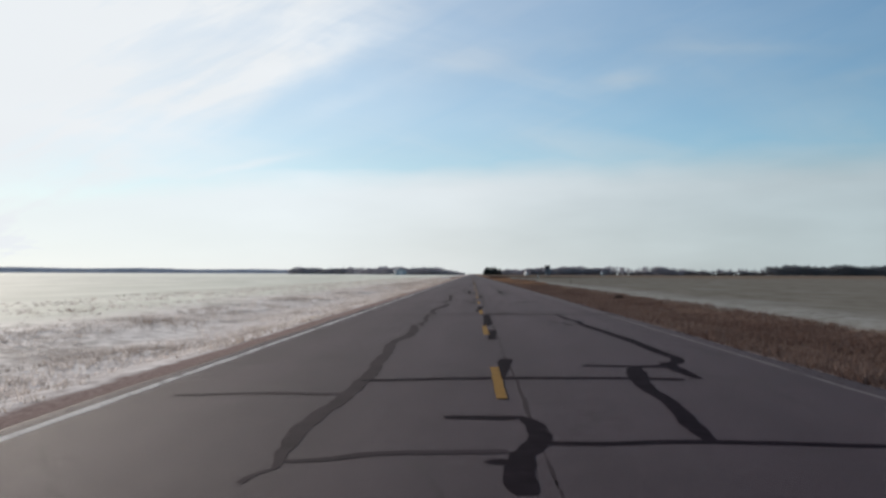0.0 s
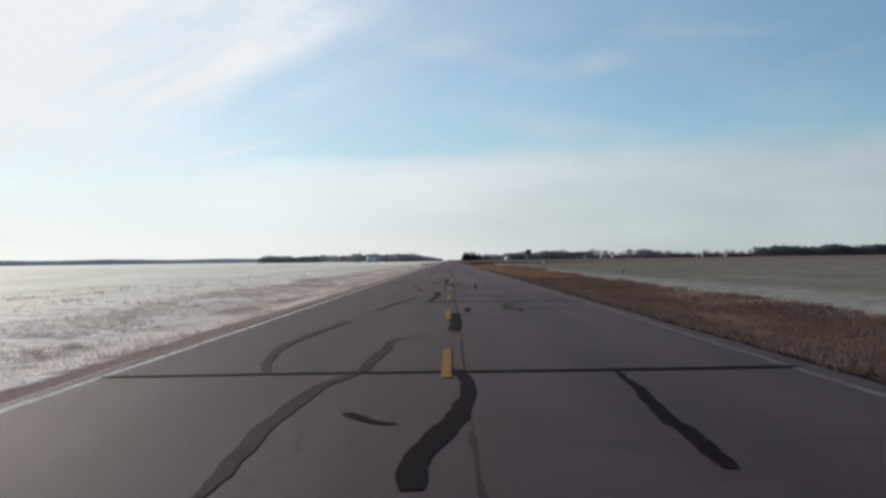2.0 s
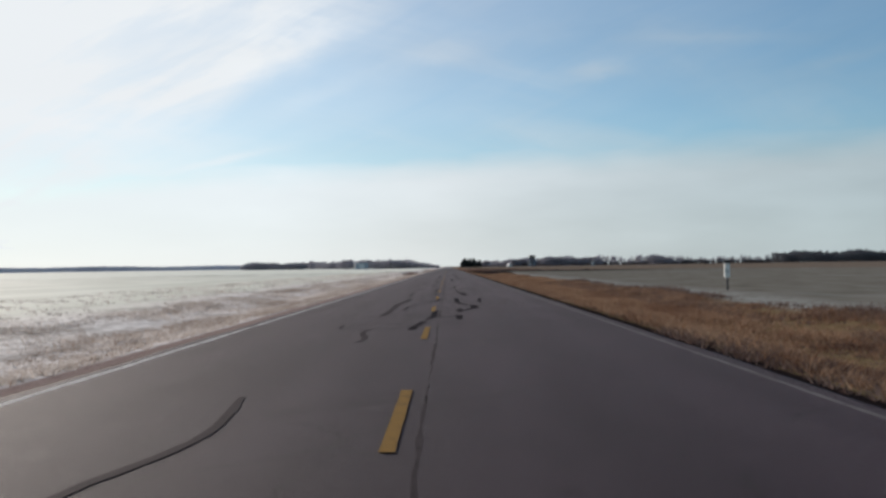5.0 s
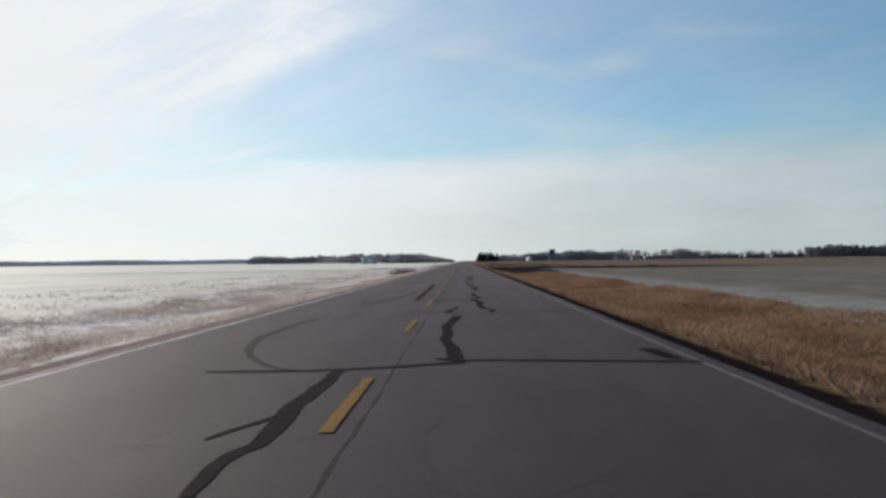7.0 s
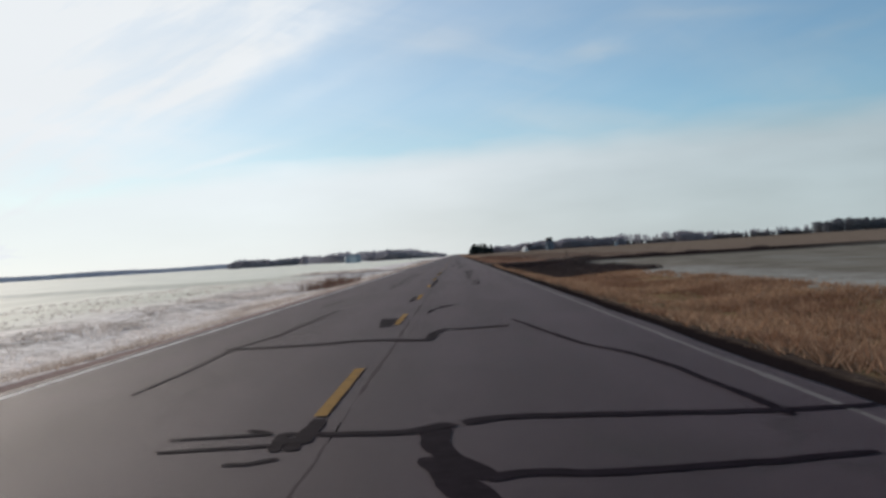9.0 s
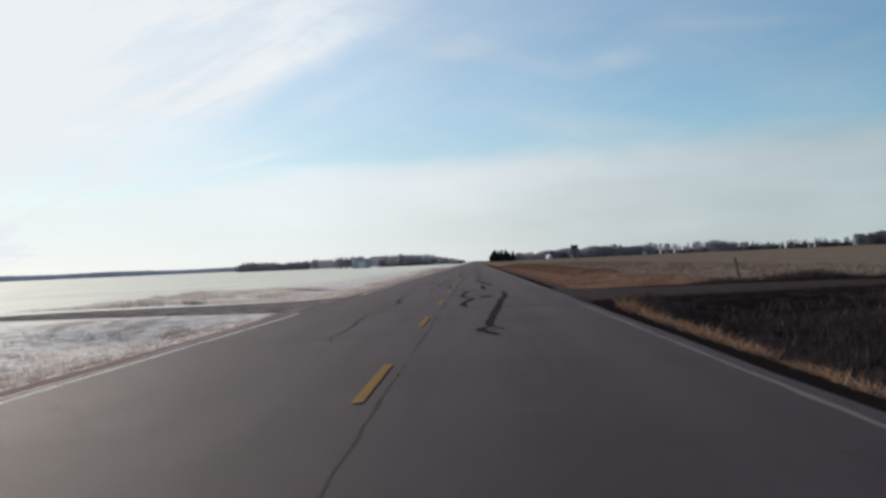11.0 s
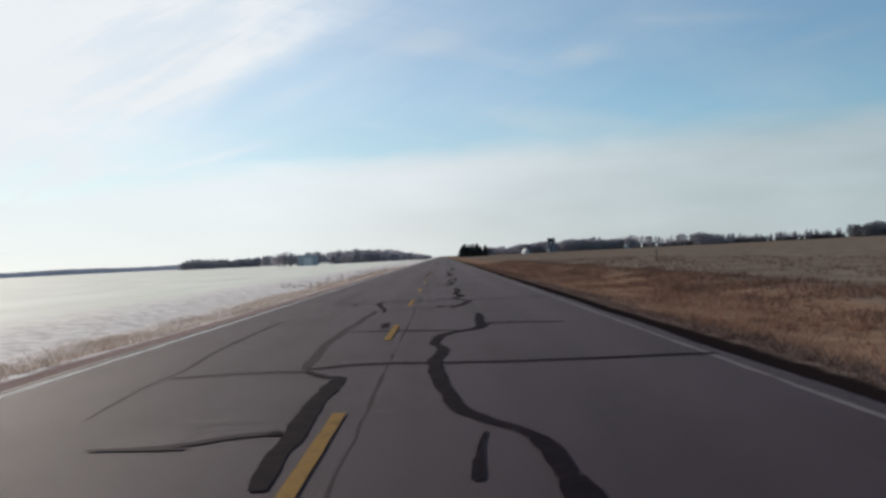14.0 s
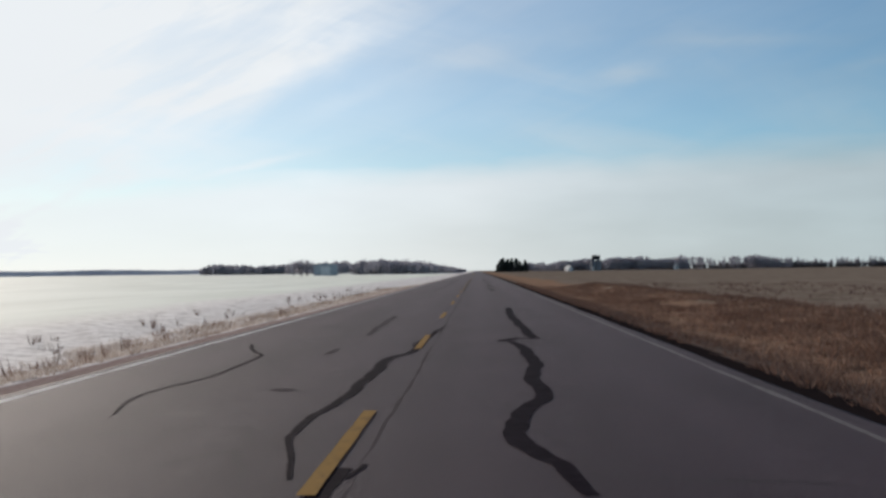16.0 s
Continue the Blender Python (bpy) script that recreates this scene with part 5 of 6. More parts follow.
seal(0, 0, (-2.72, 502.30, 0.071), (-2.37, 501.00, 0.073), (-2.11, 500.30, 0.062), (-2.05, 499.10, 0.056), (-2.07, 497.60, 0.043), (-2.23, 496.80, 0.034), (-2.27, 495.90, 0.031), (-2.08, 494.90, 0.023))
seal(0.220, 0.220, (-1.13, 496.50), (-0.89, 496.40))
seal(0, 0, (-1.17, 501.30, 0.116), (-1.19, 500.30, 0.108))
seal(0.220, 0.220, (1.22, 502.40), (1.51, 503.00), (1.79, 502.90))
seal(0, 0, (1.79, 515.90, 0.204), (1.69, 510.60, 0.222), (1.76, 505.10, 0.190), (1.79, 502.90, 0.204))
seal(0, 0, (-1.20, 511.30, 0.171), (-1.14, 506.50, 0.137), (-1.07, 504.00, 0.099))
# the same weathered pattern of wandering and crossing cracks goes on between and beyond
for y0, y1 in ((117.0, 151.7), (302.6, 334.7), (536.9, 604.5)):
    for x0, w, amp in ((-1.4, 0.14, 0.25), (0.05, 0.2, 0.12), (1.75, 0.17, 0.3)):
        y = y0 + seal_rng.uniform(0, 6)
        while y < y1 - 5:
            run = seal_rng.uniform(6, 15)
            seal(w * seal_rng.uniform(0.6, 1.3), w * seal_rng.uniform(0.5, 1.1),
                 *[(x0 + amp * seal_rng.uniform(-1, 1), y + run * j / 7) for j in range(8)])
            y += run + seal_rng.uniform(-0.5, 6)
    y = y0 + 4
    while y < y1:
        a, b = sorted((seal_rng.choice((-3.7, -1.4, 0.0)), seal_rng.choice((1.7, 3.8))))
        seal(0.06, 0.06, *[(a + (b - a) * j / 4, y + seal_rng.uniform(-0.15, 0.15)) for j in range(5)])
        y += seal_rng.uniform(7, 12)

# ---- crossing farm track ----
for s in (-1, 1):
    outline = [(3.75, 355.0, 368.9), (4.4, 355.5, 368.2), (5.5, 356.3, 366.8), (7.5, 357.1, 365.6), (10, 357.6, 365.1), (13, 358.3, 364.4), (16, 359.2, 363.7), (19, 360.4, 362.7)]
    v, f = [], []
    for x, a, b in outline:
        top = -0.012 if x < 4 else -0.022 if x < 13 else -0.022 - 0.012 * (x - 13)
        for j in range(9):
            u = j / 8
            v.append((s * x, a + (b - a) * u + 0.12 * math.sin(3 * x + j), top - 0.05 * abs(2 * u - 1) ** 3 + 0.008 * math.sin(7 * u + 2 * x)))
        v[-9] = (v[-9][0], v[-9][1] - 0.5, -0.35)
        v[-1] = (v[-1][0], v[-1][1] + 0.5, -0.35)
    for i in range(len(outline) - 1):
        for j in range(8):
            q = [i * 9 + j, i * 9 + j + 1, (i + 1) * 9 + j + 1, (i + 1) * 9 + j]
            f.append(q if s < 0 else q[::-1])
    tagged(from_arrays("farm_track", np.array(v), np.array(f), GRAVEL if s > 0 else FROST_GRAVEL), "dark damp gravel farm track meeting the road" if s > 0 else "frosty brown gravel farm track meeting the road", "track", kind="structure")

# ---- grass: what nobody could count ----
def grass(name, label, mat, n, xr, yr, height, lean, keep=None, blades=7, width=0.014, gaps=(-2.6, 2.0)):
    g = np.random.default_rng(len(label) * 31 + n % 97)
    x = g.uniform(*xr, n)
    y = g.uniform(*yr, n)
    clump = np.sin(x * 1.7 + 1.3 * np.sin(y * 0.31)) + np.sin(y * 0.83 + x * 0.6) + np.sin(y * 0.23 - x)
    ok = g.uniform(*gaps, n) < clump
    ok &= ~((y > 354.7) & (y < 369.0))
    if keep is not None:
        ok &= keep(x, y)
    x, y, clump = x[ok], y[ok], clump[ok]
    n = len(x)
    tall = height * g.uniform(0.5, 1.2, n) * (1 + 0.18 * clump)
    X, Y, T = (np.repeat(a, blades) for a in (x, y, tall))
    k = n * blades
    ang = g.uniform(0, 6.283, k)
    r = g.uniform(0, 0.09, k)
    bx, by = X + r * np.cos(ang), Y + r * np.sin(ang)
    bz = ground_height(bx, by) - 0.02
    turn = g.uniform(0, 6.283, k)
    wv = width * g.uniform(0.6, 1.5, k)
    h = T * g.uniform(0.6, 1.15, k)
    tip = lean * h * g.uniform(0.3, 1.3, k)
    ta = ang + g.uniform(-0.7, 0.7, k)
    v = np.empty((k, 3, 3))
    v[:, 0] = np.stack([bx - wv * np.cos(turn), by - wv * np.sin(turn), bz], 1)
    v[:, 1] = np.stack([bx + wv * np.cos(turn), by + wv * np.sin(turn), bz], 1)
    v[:, 2] = np.stack([bx + tip * np.cos(ta), by + tip * np.sin(ta), bz + h], 1)
    ob = from_arrays(name, v.reshape(-1, 3), np.arange(k * 3).reshape(-1, 3), mat)
    return tagged(ob, label, "grass", kind="stuff")


def g_low(x, y):
    """The rubbly strip and wheel rut beside the pavement, where little grows."""
    return (x < 4.52) & (y > 228) & (y < 325) & (np.sin(y * 3.7 + x * 9) < 0.75)


grass("ditch_grass", "short dead brown grass in the roadside ditch", DULL_GRASS, 38000, (4.14, 10.5), (-7.1, 162.1), 0.15, 0.9, gaps=(-4.0, 0.8))
grass("ditch_grass", "dark weathered clumps along the ditch's far bank", WEED, 3600, (6.4, 10.6), (-7.1, 150.0), 0.17, 0.9, gaps=(-0.6, 2.6))
grass("golden_grass", "tall golden dead grass filling the roadside ditch", GOLD_GRASS, 66000, (4.48, 10.8), (127.4, 355.5), 0.17, 1.1,
      lambda x, y: ~((y > 323) & (x > 4.9)) & ~g_low(x, y), gaps=(-4.0, 0.5))
grass("verge_grass", "short tan grass along the pavement's edge", VERGE_GRASS, 3400, (4.36, 4.75), (101.3, 355.0), 0.08, 0.7,
      lambda x, y: ~g_low(x, y), gaps=(-4.5, 0.5))
grass("rusty_grass", "rust-brown dead grass beside the road", BROWN_GRASS, 43000, (5.15, 11.5), (365.1, 574.2), 0.15, 0.9, gaps=(-3.4, 1.2))
grass("verge_grass", "short flattened dull-brown grass beside the pavement", DULL_GRASS, 11000, (4.52, 5.7), (366.0, 574.2), 0.085, 1.0, gaps=(-4.0, 0.8))
grass("ditch_grass", "dark weathered grass along the ditch's far bank", WEED, 5200, (8.6, 12.6), (366.0, 574.2), 0.15, 0.9, gaps=(-1.2, 2.4))
grass("pasture_grass", "thin dry grass of the pasture", DULL_GRASS, 9000, (12, 30), (365.1, 574.2), 0.16, 0.6)
grass("frosted_grass", "white-frosted matted grass of the verge", FROST_GRASS, 82000, (-11, -4.52), (-7.1, 574.2), 0.11, 1.1,
      lambda x, y: ~((y > 365) & (x > -6.8)) & ~((y > 365) & (x < -8)))
grass("frosted_grass", "sparse white-frosted grass at the field's edge", FROST_GRASS, 16000, (-22, -11), (-7.1, 355.5), 0.12, 0.8)
grass("tan_grass", "low tan weedy grass touched with frost", TAN_FROST, 19000, (-7.4, -4.55), (365.1, 574.2), 0.135, 0.9, gaps=(-3.2, 1.6))
grass("tan_grass", "thin tan grass along the gravel shoulder", TAN_FROST, 3500, (-4.7, -4.36), (-7.1, 355.5), 0.10, 0.7)
grass("tan_grass", "pinkish tan grass mixed with frost on the verge", TAN_FROST, 19000, (-6.6, -4.45), (101.3, 355.5), 0.10, 0.9, gaps=(-3.0, 1.5))
grass("tan_grass", "frost-bleached pinkish grass across the verge", TAN_FROST, 23000, (-10.5, -4.5), (79.7, 257.5), 0.11, 0.9, gaps=(-2.6, 2.0))
grass("dry_weeds", "reddish dry weeds on the verge", WEED, 150, (-8.2, -5.2), (323.4, 336.5), 0.55, 0.6, blades=10, width=0.016)
grass("dry_weeds", "brown dry weeds in frosted verge grass", WEED, 420, (-9.5, -5.2), (483.1, 574.2), 0.30, 0.4, blades=7)
grass("brown_weeds", "dark brown weedy stalks along the ditch's far side", WEED, 15000, (8.6, 12.6), (405.0, 574.2), 0.22, 0.7, blades=7, gaps=(-2.2, 2.4))
grass("brown_weeds", "matted brown weeds among the rusty grass", WEED, 13000, (4.3, 9.2), (472.7, 574.2), 0.15, 0.9, blades=7, gaps=(-3.2, 1.6))
grass("brown_weeds", "dull brown weeds on the ditch's far bank", DULL_GRASS, 4200, (8.4, 11.5), (162.1, 224.5), 0.22, 0.7, blades=7, gaps=(-2.6, 2.0))
grass("dark_sedge", "dark dead sedge in a wet hollow", SEDGE, 10000, (4.9, 13), (323.4, 354.7), 0.30, 0.5, blades=7)

def dirt_mound(x, y, w, h):
    """A low heap of dug earth, lumpy and soft-edged."""
    z = float(ground_height(np.array([x]), np.array([y]))[0])
    r = random.Random(3)
    t = thing("dirt_mound", x, y, z, "small dark mound of dug earth in ditch grass", "mound")
    bm = bmesh.new()
    bmesh.ops.create_icosphere(bm, subdivisions=3, radius=1.0)
    for q in bm.verts:
        k = 1 + 0.16 * math.sin(5 * q.co.x + 2) * math.cos(4 * q.co.y) + r.uniform(-0.07, 0.07)
        q.co = Vector((q.co.x * w * k, q.co.y * w * 0.8 * k, max(q.co.z, -0.3) * h * k))
    part("heap", bm, EARTH, t)
    bm = bmesh.new()
    for j in range(14):
        a, d = r.uniform(0, 6.28), w * r.uniform(0.6, 1.25)
        s = r.uniform(0.03, 0.08)
        m = Matrix.Translation((math.cos(a) * d, math.sin(a) * d * 0.8, 0.02)) @ Matrix.Diagonal((s, s * 0.8, s * 0.6, 1))
        bmesh.ops.create_icosphere(bm, subdivisions=1, radius=1.0, matrix=m)
    tagged(part("clods", bm, EARTH, t), "scattered clods of earth", kind="stuff")


dirt_mound(9.25, 50.2, 0.40, 0.24)

grass("dark_sedge", "dark dead sedge in the wet ditch beside the farm track", SEDGE, 4200, (10, 34), (369.1, 372.0), 0.30, 0.5, blades=7)
grass("frosted_grass", "rough white-frosted grass beyond the farm track", FROST_GRASS, 9000, (-18, -5.5), (369.1, 398.1), 0.2, 0.9, gaps=(-2.6, 2.0))
grass("frosted_grass", "frosted tufts in the track's mouth", TAN_FROST, 500, (-26, -17), (356.4, 367.7), 0.14, 0.9)
grass("dry_weeds", "grey dry weed stalks beside the farm track", STALK, 16, (-14.4, -12.0), (369.9, 371.6), 0.72, 0.12, blades=8, width=0.007, gaps=(-9, -8))
grass("dry_weeds", "small grey bush of dry weeds in frosted grass", STALK, 14, (-11.1, -10.5), (370.3, 370.8), 0.36, 0.9, blades=16, width=0.012, gaps=(-9, -8))

# ---- roadside posts ----
def pedestal(x, y):
    z = float(ground_height(np.array([x]), np.array([y]))[0])
    t = thing("utility_pedestal", x, y, z, "pale grey cable pedestal on a dark steel post", "utility box")
    part("post", box(bmesh.new(), -0.045, -0.045, -0.2, 0.045, 0.045, 0.7, 0.008), DARK_STEEL, t)
    bm = box(bmesh.new(), -0.13, -0.11, 0.62, 0.13, 0.11, 1.24, 0.035)
    part("cover", bm, PLASTIC, t, "pale grey plastic cover")
    part("cap", box(bmesh.new(), -0.14, -0.12, 1.22, 0.14, 0.12, 1.29, 0.03), PLASTIC, t)
    part("latch", box(bmesh.new(), -0.02, -0.125, 0.86, 0.02, -0.108, 0.94, 0.004), DARK_STEEL, t)
    part("collar", box(bmesh.new(), -0.08, -0.08, 0.58, 0.08, 0.08, 0.64, 0.012), GREY_STEEL, t)


pedestal(13.73, 189.8)


def fence_post(x, y, height, lean):
    z = float(ground_height(np.array([x]), np.array([y]))[0])
    t = thing("fence_post", x, y, z, "leaning weathered wooden fence post in dead grass", "post", "fence posts")
    t.rotation_euler = (0, radians(lean), 0)
    part("shaft", tube(bmesh.new(), (0, 0, -0.3), (0, 0, height), 0.06, 0.05, 8), WOOD_POST, t)
    part("wire_staple", box(bmesh.new(), -0.008, -0.066, height * 0.7, 0.008, -0.045, height * 0.7 + 0.04), GREY_STEEL, t)


fence_post(13.8, 377.9, 0.95, -9)
fence_post(20.6, 512.6, 1.05, 0)
fence_post(14.4, 129.9, 0.5, 4)


# ---- trees ----
def bare_tree(seed, height, spread, dense):
    r = random.Random(seed)
    t = thing("tree", 0, 0, 0, "leafless grey-brown farm tree with a twiggy crown", "tree", "farm trees")
    bm = bmesh.new()
    tube(bm, (0, 0, -0.3), (r.uniform(-.2, .2), 0, height * 0.45), height * 0.028, height * 0.016)
    ends = []
    for k in range(8):
        a, b0 = r.uniform(0, 6.28), height * r.uniform(0.18, 0.45)
        e = Vector((math.cos(a) * spread * r.uniform(.3, .8), math.sin(a) * spread * r.uniform(.3, .8), height * r.uniform(0.5, 0.95)))
        tube(bm, (0, 0, b0), e, height * 0.011, height * 0.003, 5)
        ends.append(e)
    part("trunk", bm, BARK, t)
    v = []
    for k in range(dense):
        e = r.choice(ends)
        c = Vector((e.x * r.uniform(.3, 1.15), e.y * r.uniform(.3, 1.15), e.z * r.uniform(.55, 1.08)))
        c += Vector((r.gauss(0, .22), r.gauss(0, .22), r.gauss(0, .12))) * spread
        d = Vector((r.gauss(0, 1), r.gauss(0, 1), r.gauss(0.5, 0.8))).normalized() * r.uniform(.4, 1.2)
        s = Vector((r.gauss(0, 1), r.gauss(0, 1), r.gauss(0, 1))).normalized() * r.uniform(.10, .34)
        v += [c - s, c + s, c + d]
    v = np.array([tuple(q) for q in v])
    from_arrays("crown", v, np.arange(len(v)).reshape(-1, 3), HAZED_TWIGS, t)
    return t


def spruce(seed, height):
    r = random.Random(seed)
    t = thing("spruce_tree", 0, 0, 0, "dark evergreen spruce at the end of the road", "tree", "spruces")
    part("trunk", tube(bmesh.new(), (0, 0, -0.3), (0, 0, height), height * 0.02, 0.02), BARK, t)
    v = []
    for k in range(900):
        f = r.uniform(0.03, 1) ** 0.9
        rad = height * 0.27 * (1.02 - f) ** 0.8 * r.uniform(0.5, 1.1)
        a = r.uniform(0, 6.28)
        c = Vector((math.cos(a) * rad, math.sin(a) * rad, height * f))
        d = Vector((math.cos(a), math.sin(a), -0.5)) * r.uniform(.5, 1.3)
        s = Vector((-math.sin(a), math.cos(a), 0)) * r.uniform(.3, .7)
        v += [c - s, c + s, c + d]
    v = np.array([tuple(q) for q in v])
    from_arrays("crown", v, np.arange(len(v)).reshape(-1, 3), NEEDLES, t)
    return t


def poplar(seed, height):
    t = bare_tree(seed, height, height * 0.17, 420)
    tagged(t, "tall narrow leafless poplar in a shelter-belt row", "tree", "shelter-belt poplars")
    return t


kinds = [bare_tree(s, 10.0, sp, d) for s, sp, d in ((1, 3.2, 700), (2, 4.0, 800), (3, 2.6, 560), (4, 3.6, 800))]
tops = [poplar(11, 10.0), poplar(12, 10.0)]
dark = [spruce(21, 10.0), spruce(22, 10.0)]
park = {}
wood = random.Random(9)


def plant(template, x, y, height):
    """The template itself at its first place, then copies of it."""
    s = height / 10.0
    m = Matrix.Translation((x, y, -0.35)) @ Matrix.Rotation(wood.uniform(0, 6.28), 4, "Z") @ Matrix.Diagonal((s * wood.uniform(.9, 1.25), s * wood.uniform(.9, 1.25), s, 1))
    if template.name not in park:
        park[template.name] = m
        return None
    return copy_thing(template, m)


def grove(n, x0, x1, y0, y1, h0, h1, pick):
    for k in range(n):
        x = wood.uniform(x0, x1)
        plant(wood.choice(pick), x, wood.uniform(y0, y1), wood.uniform(h0, h1) * (1 - max(0.0, min(0.62, (x + 42) * 0.022))))


def woods(name, label, n, x0, x1, y0, y1, h0, h1, twigs=230, mat=HAZED_TWIGS, taper=None, foot=0.08, slim=0.30):
    """A whole wood, too many trees to count: trunks and crowns of bare twigs."""
    g = np.random.default_rng(n + int(abs(x0)))
    x, y, h = g.uniform(x0, x1, n), g.uniform(y0, y1, n), g.uniform(h0, h1, n)
    h *= 1 + 0.12 * np.sin(x * 0.09) + 0.08 * np.sin(x * 0.23 + 1)
    if taper:
        h *= np.interp(x, *taper)
    X, Y, H = (np.repeat(a, twigs) for a in (x, y, h))
    k = n * twigs
    f = g.uniform(foot, 1.0, k)
    rad = H * slim * np.sqrt(g.uniform(0, 1, k)) * np.sin(np.pi * np.clip(f * 0.85 + 0.12, 0, 1)) ** 0.6
    a = g.uniform(0, 6.283, k)
    c = np.stack([X + rad * np.cos(a), Y + rad * np.sin(a), H * f - 0.35], 1)
    s = g.normal(0, 0.32, (k, 3))
    d = g.normal(0, 0.55, (k, 3)) + np.array([0, 0, 0.35])
    v = np.stack([c - s, c + s, c + d], 1).reshape(-1, 3)
    t = np.empty((n, 3, 3))
    t[:, 0] = np.stack([x - h * 0.02, y, np.full(n, -0.6)], 1)
    t[:, 1] = np.stack([x + h * 0.02, y, np.full(n, -0.6)], 1)
    t[:, 2] = np.stack([x, y + 0.2, h * 0.8], 1)
    v = np.concatenate([v, t.reshape(-1, 3)])
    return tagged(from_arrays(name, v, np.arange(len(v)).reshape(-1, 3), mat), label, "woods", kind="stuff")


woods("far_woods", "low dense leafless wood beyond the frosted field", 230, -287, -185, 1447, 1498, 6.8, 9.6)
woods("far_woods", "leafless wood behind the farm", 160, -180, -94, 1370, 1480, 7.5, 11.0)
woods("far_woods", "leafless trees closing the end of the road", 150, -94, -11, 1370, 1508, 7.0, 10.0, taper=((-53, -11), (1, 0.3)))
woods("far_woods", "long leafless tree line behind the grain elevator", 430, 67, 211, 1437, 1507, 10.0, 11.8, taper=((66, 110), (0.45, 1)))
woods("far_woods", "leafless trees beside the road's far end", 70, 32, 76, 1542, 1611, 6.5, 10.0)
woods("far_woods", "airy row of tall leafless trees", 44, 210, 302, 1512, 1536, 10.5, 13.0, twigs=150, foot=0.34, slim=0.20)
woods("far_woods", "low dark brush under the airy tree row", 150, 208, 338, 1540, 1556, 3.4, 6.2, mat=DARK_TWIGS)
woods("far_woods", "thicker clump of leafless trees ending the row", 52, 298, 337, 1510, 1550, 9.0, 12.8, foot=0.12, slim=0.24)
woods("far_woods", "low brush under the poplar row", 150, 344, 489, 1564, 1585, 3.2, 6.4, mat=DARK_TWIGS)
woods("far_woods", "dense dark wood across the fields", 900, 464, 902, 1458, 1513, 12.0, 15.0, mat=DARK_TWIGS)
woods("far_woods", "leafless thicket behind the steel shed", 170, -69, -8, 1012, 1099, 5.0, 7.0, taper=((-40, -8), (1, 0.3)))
grove(64, -70, -12, 994.9, 1090.4, 6.0, 8.6, kinds)                 # round the steel shed
grove(12, -95, -74, 955.9, 986.3, 4.5, 8.0, kinds)
plant(tops[0], -87, 958.5, 9.0)
plant(tops[1], -85, 962.0, 8.0)
for k in range(34):                                             # gappy poplar row
    plant(wood.choice(tops), 345 + k * 4.0 + wood.uniform(-1.5, 1.5), 1558.9 + wood.uniform(-4, 4), wood.uniform(9, 13))
for k in range(7):
    plant(dark[k % 2], 14.5 + k * 1.55 + wood.uniform(-.4, .4), 1150 + wood.uniform(-6, 6), (5.8, 8.3, 9.6, 10.2, 8.3, 9.6, 7.0)[k] + wood.uniform(-.6, .6))
for k in range(4):
    plant(dark[k % 2], 25.4 + k * 2.9 + wood.uniform(-.7, .7), 1156 + wood.uniform(-6, 6), wood.uniform(6.4, 10))
for tpl in kinds + tops + dark:
    tpl.matrix_basis = park.get(tpl.name, Matrix.Translation((-200, 1600, -0.35)))

# ---- far wooded rise across the left horizon ----
rx = np.arange(-2600, -300, 12.0)
rr = np.random.default_rng(4)
top = 14 + 9 * np.interp(rx, [-2600, -1500, -900, -300], [1.3, 0.9, 0.35, 0.2]) + 2.0 * np.sin(rx * 0.011) + rr.uniform(-1.2, 1.2, len(rx))
v = np.concatenate([np.stack([rx, 4300 + 60 * np.sin(rx * 0.003), np.full(len(rx), -1.0)], 1),
                    np.stack([rx, 4320 + 60 * np.sin(rx * 0.003), top * 0.75], 1),
                    np.stack([rx, 4400 + 60 * np.sin(rx * 0.003), top], 1),
                    np.stack([rx, 4520 + 60 * np.sin(rx * 0.003), np.full(len(rx), -1.0)], 1)])
n = len(rx)
i = np.concatenate([np.arange(n - 1) + n * k for k in range(3)])
tagged(from_arrays("backdrop", v, np.stack([i, i + 1, i + n + 1, i + n], 1), HAZED_WOODS), "distant low wooded ridge on the horizon", "ridge", kind="structure")


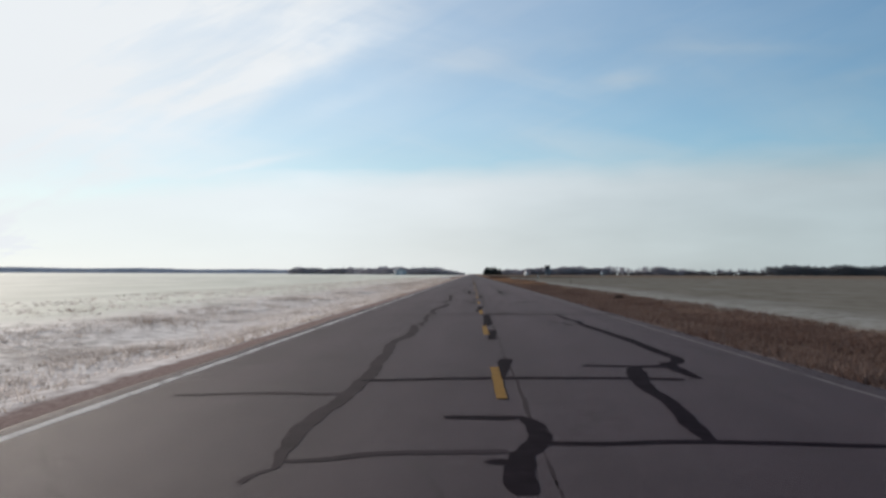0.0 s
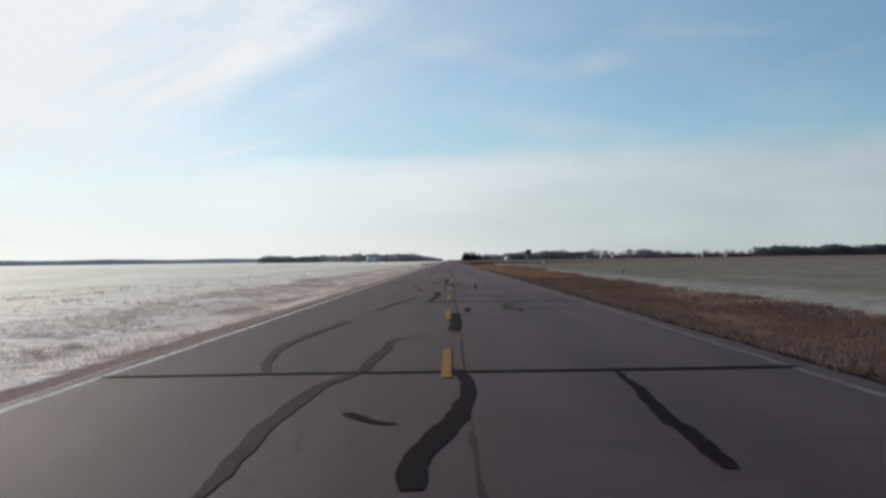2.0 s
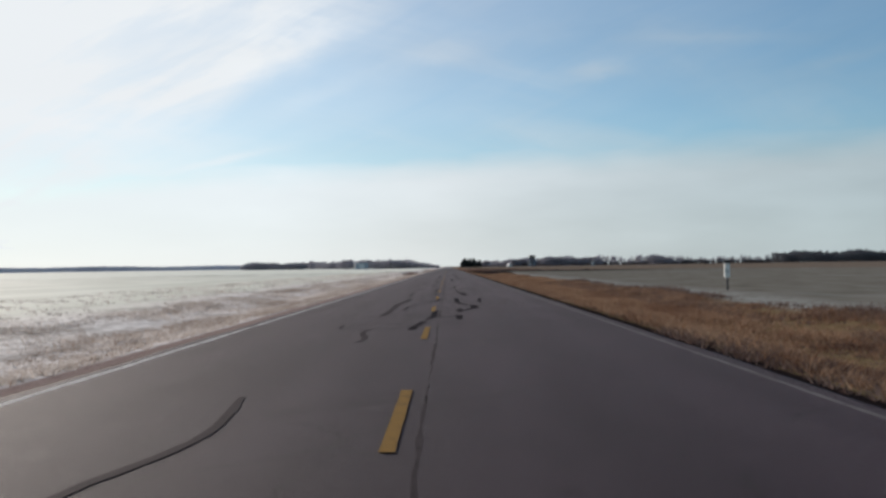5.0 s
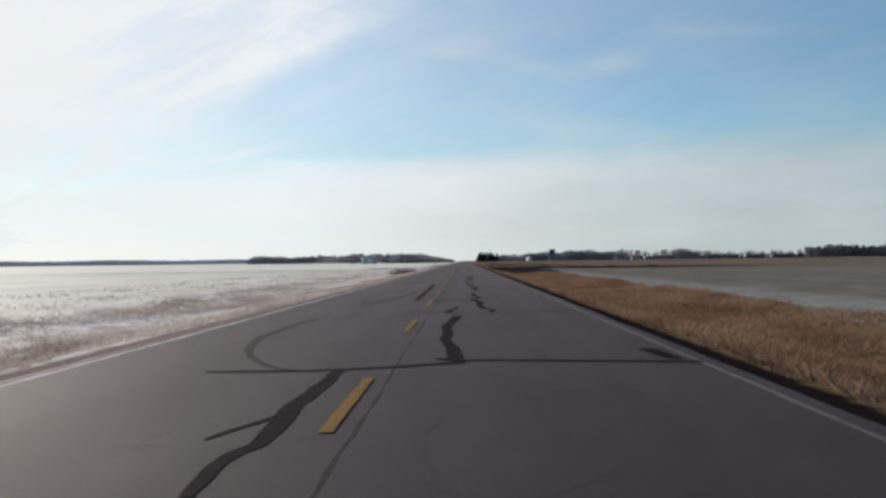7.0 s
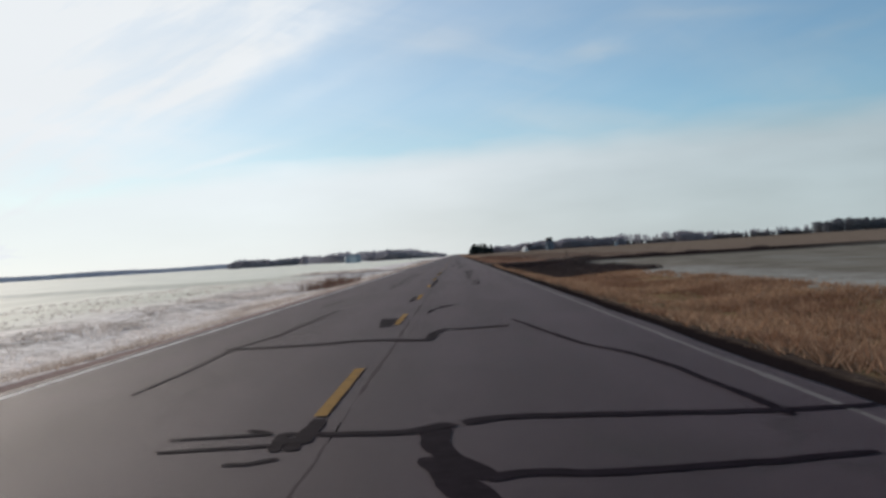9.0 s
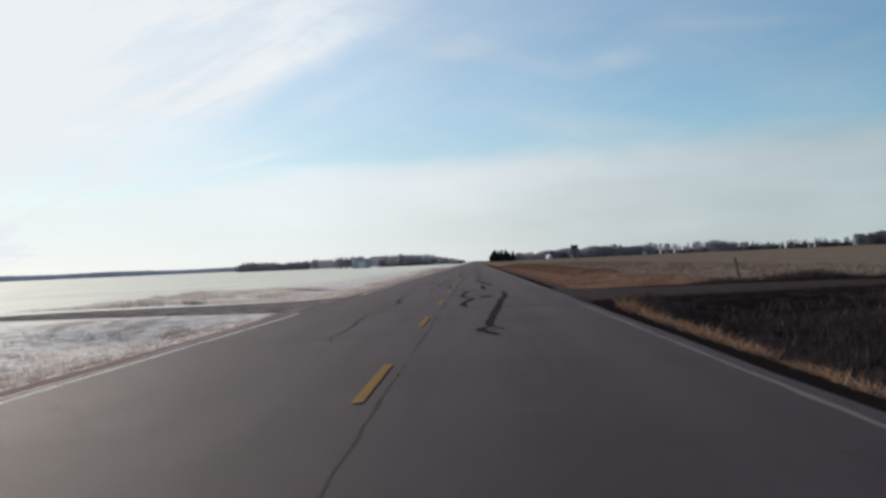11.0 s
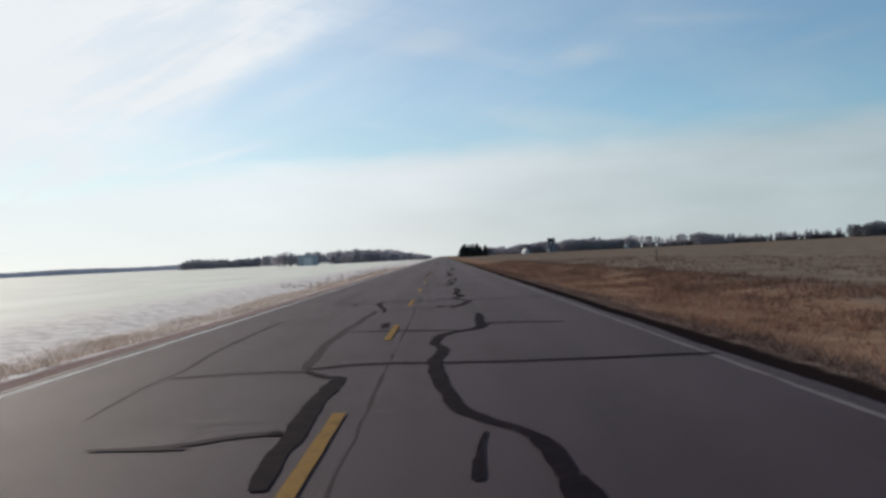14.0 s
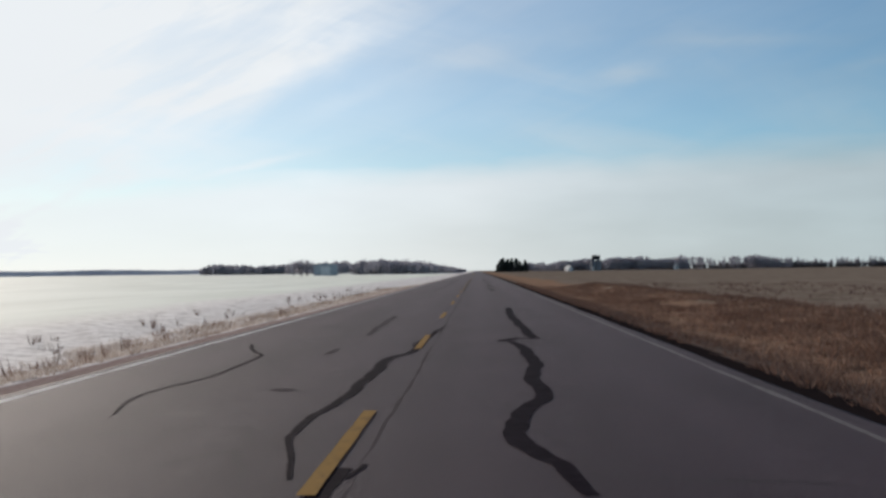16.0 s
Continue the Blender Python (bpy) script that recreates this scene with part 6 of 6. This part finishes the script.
# ---- farm buildings ----
def gable_shed(name, x, y, w, d, eave, ridge, turn, wall_mat, roof_mat, label):
    t = thing(name, x, y, -0.4, label, "farm building")
    t.rotation_euler = (0, 0, radians(turn))
    bm = bmesh.new()
    a, b = w / 2, d / 2
    pts = [(-a, -b, 0), (a, -b, 0), (a, -b, eave), (0, -b, ridge - 0.12), (-a, -b, eave)]
    f0 = [bm.verts.new(q) for q in pts]
    f1 = [bm.verts.new((q[0], b, q[2])) for q in pts]
    bm.faces.new(f0)
    bm.faces.new(f1[::-1])
    for k in range(5):
        bm.faces.new((f0[k], f1[k], f1[(k + 1) % 5], f0[(k + 1) % 5]))
    bmesh.ops.recalc_face_normals(bm, faces=bm.faces)
    part("wall", bm, wall_mat, t)
    for s in (-1, 1):
        bm = bmesh.new()
        o = 0.35
        q = [(0, ridge), (s * (a + o), eave - o * (ridge - eave) / a)]
        vs = [bm.verts.new((q[i][0], yy, q[i][1] + h)) for h in (0, 0.14) for yy in (-b - o, b + o) for i in (0, 1)]
        for c in ((0, 1, 3, 2), (4, 6, 7, 5), (0, 4, 5, 1), (2, 3, 7, 6), (0, 2, 6, 4), (1, 5, 7, 3)):
            bm.faces.new([vs[k] for k in c])
        bmesh.ops.recalc_face_normals(bm, faces=bm.faces)
        part("roof", bm, roof_mat, t)
    door = part("door", box(bmesh.new(), -w * 0.2, -b - 0.08, 0.05, w * 0.2, -b - 0.005, eave * 0.85, 0.02), WHITE_STEEL, t, "white steel sliding door")
    part("door_handle", box(bmesh.new(), -0.05, -b - 0.13, 1.0, 0.05, -b - 0.08, 1.4), DARK_STEEL, door)
    return t


gable_shed("farm_shed", -72, 942.0, 11, 16, 5.0, 6.0, 8, SHADED_STEEL, SHADED_STEEL, "white steel farm shed in painted blue-grey shade beside bare trees")
gable_shed("machine_shed", 69, 1198.8, 4, 6, 2.0, 4.2, 20, WHITE_STEEL, GREY_STEEL, "small white machine shed with a steep grey roof")
gable_shed("farm_shed", 196, 1428.7, 4, 6, 3.0, 5.0, 0, GREY_STEEL, WHITE_STEEL, "small pale shed before a tree line")


def elevator(x, y):
    t = thing("grain_elevator", x, y, -0.4, "tall grain elevator with a dark head house over blue-grey steel", "grain elevator")
    part("leg", box(bmesh.new(), -4.0, -1.4, 0, -1.2, 1.4, 10.0, 0.1), BLUE_STEEL, t)
    part("base_door", box(bmesh.new(), -3.6, -1.5, 0.1, -1.6, -1.38, 3.4, 0.02), WHITE_STEEL, t, "white steel door")
    part("bin", tube(bmesh.new(), (2.0, 0, 0), (2.0, 0, 9.0), 2.6, 2.6, 20), BLUE_STEEL, t)
    part("bin_roof", tube(bmesh.new(), (2.0, 0, 9.0), (2.0, 0, 10.3), 2.8, 0.5, 20), BLUE_STEEL, t)
    part("head_house", box(bmesh.new(), -3.5, -2.6, 10.0, 3.5, 2.6, 13.6, 0.15), DARK_STEEL, t, "dark sheet-metal head house")
    part("spout", tube(bmesh.new(), (-3.5, -1.6, 10.4), (-6.5, -1.6, 4.0), 0.25, 0.25), BLUE_STEEL, t)
    part("roof", box(bmesh.new(), -3.8, -2.9, 13.6, 3.8, 2.9, 13.9, 0.05), DARK_STEEL, t)


elevator(108, 1352)
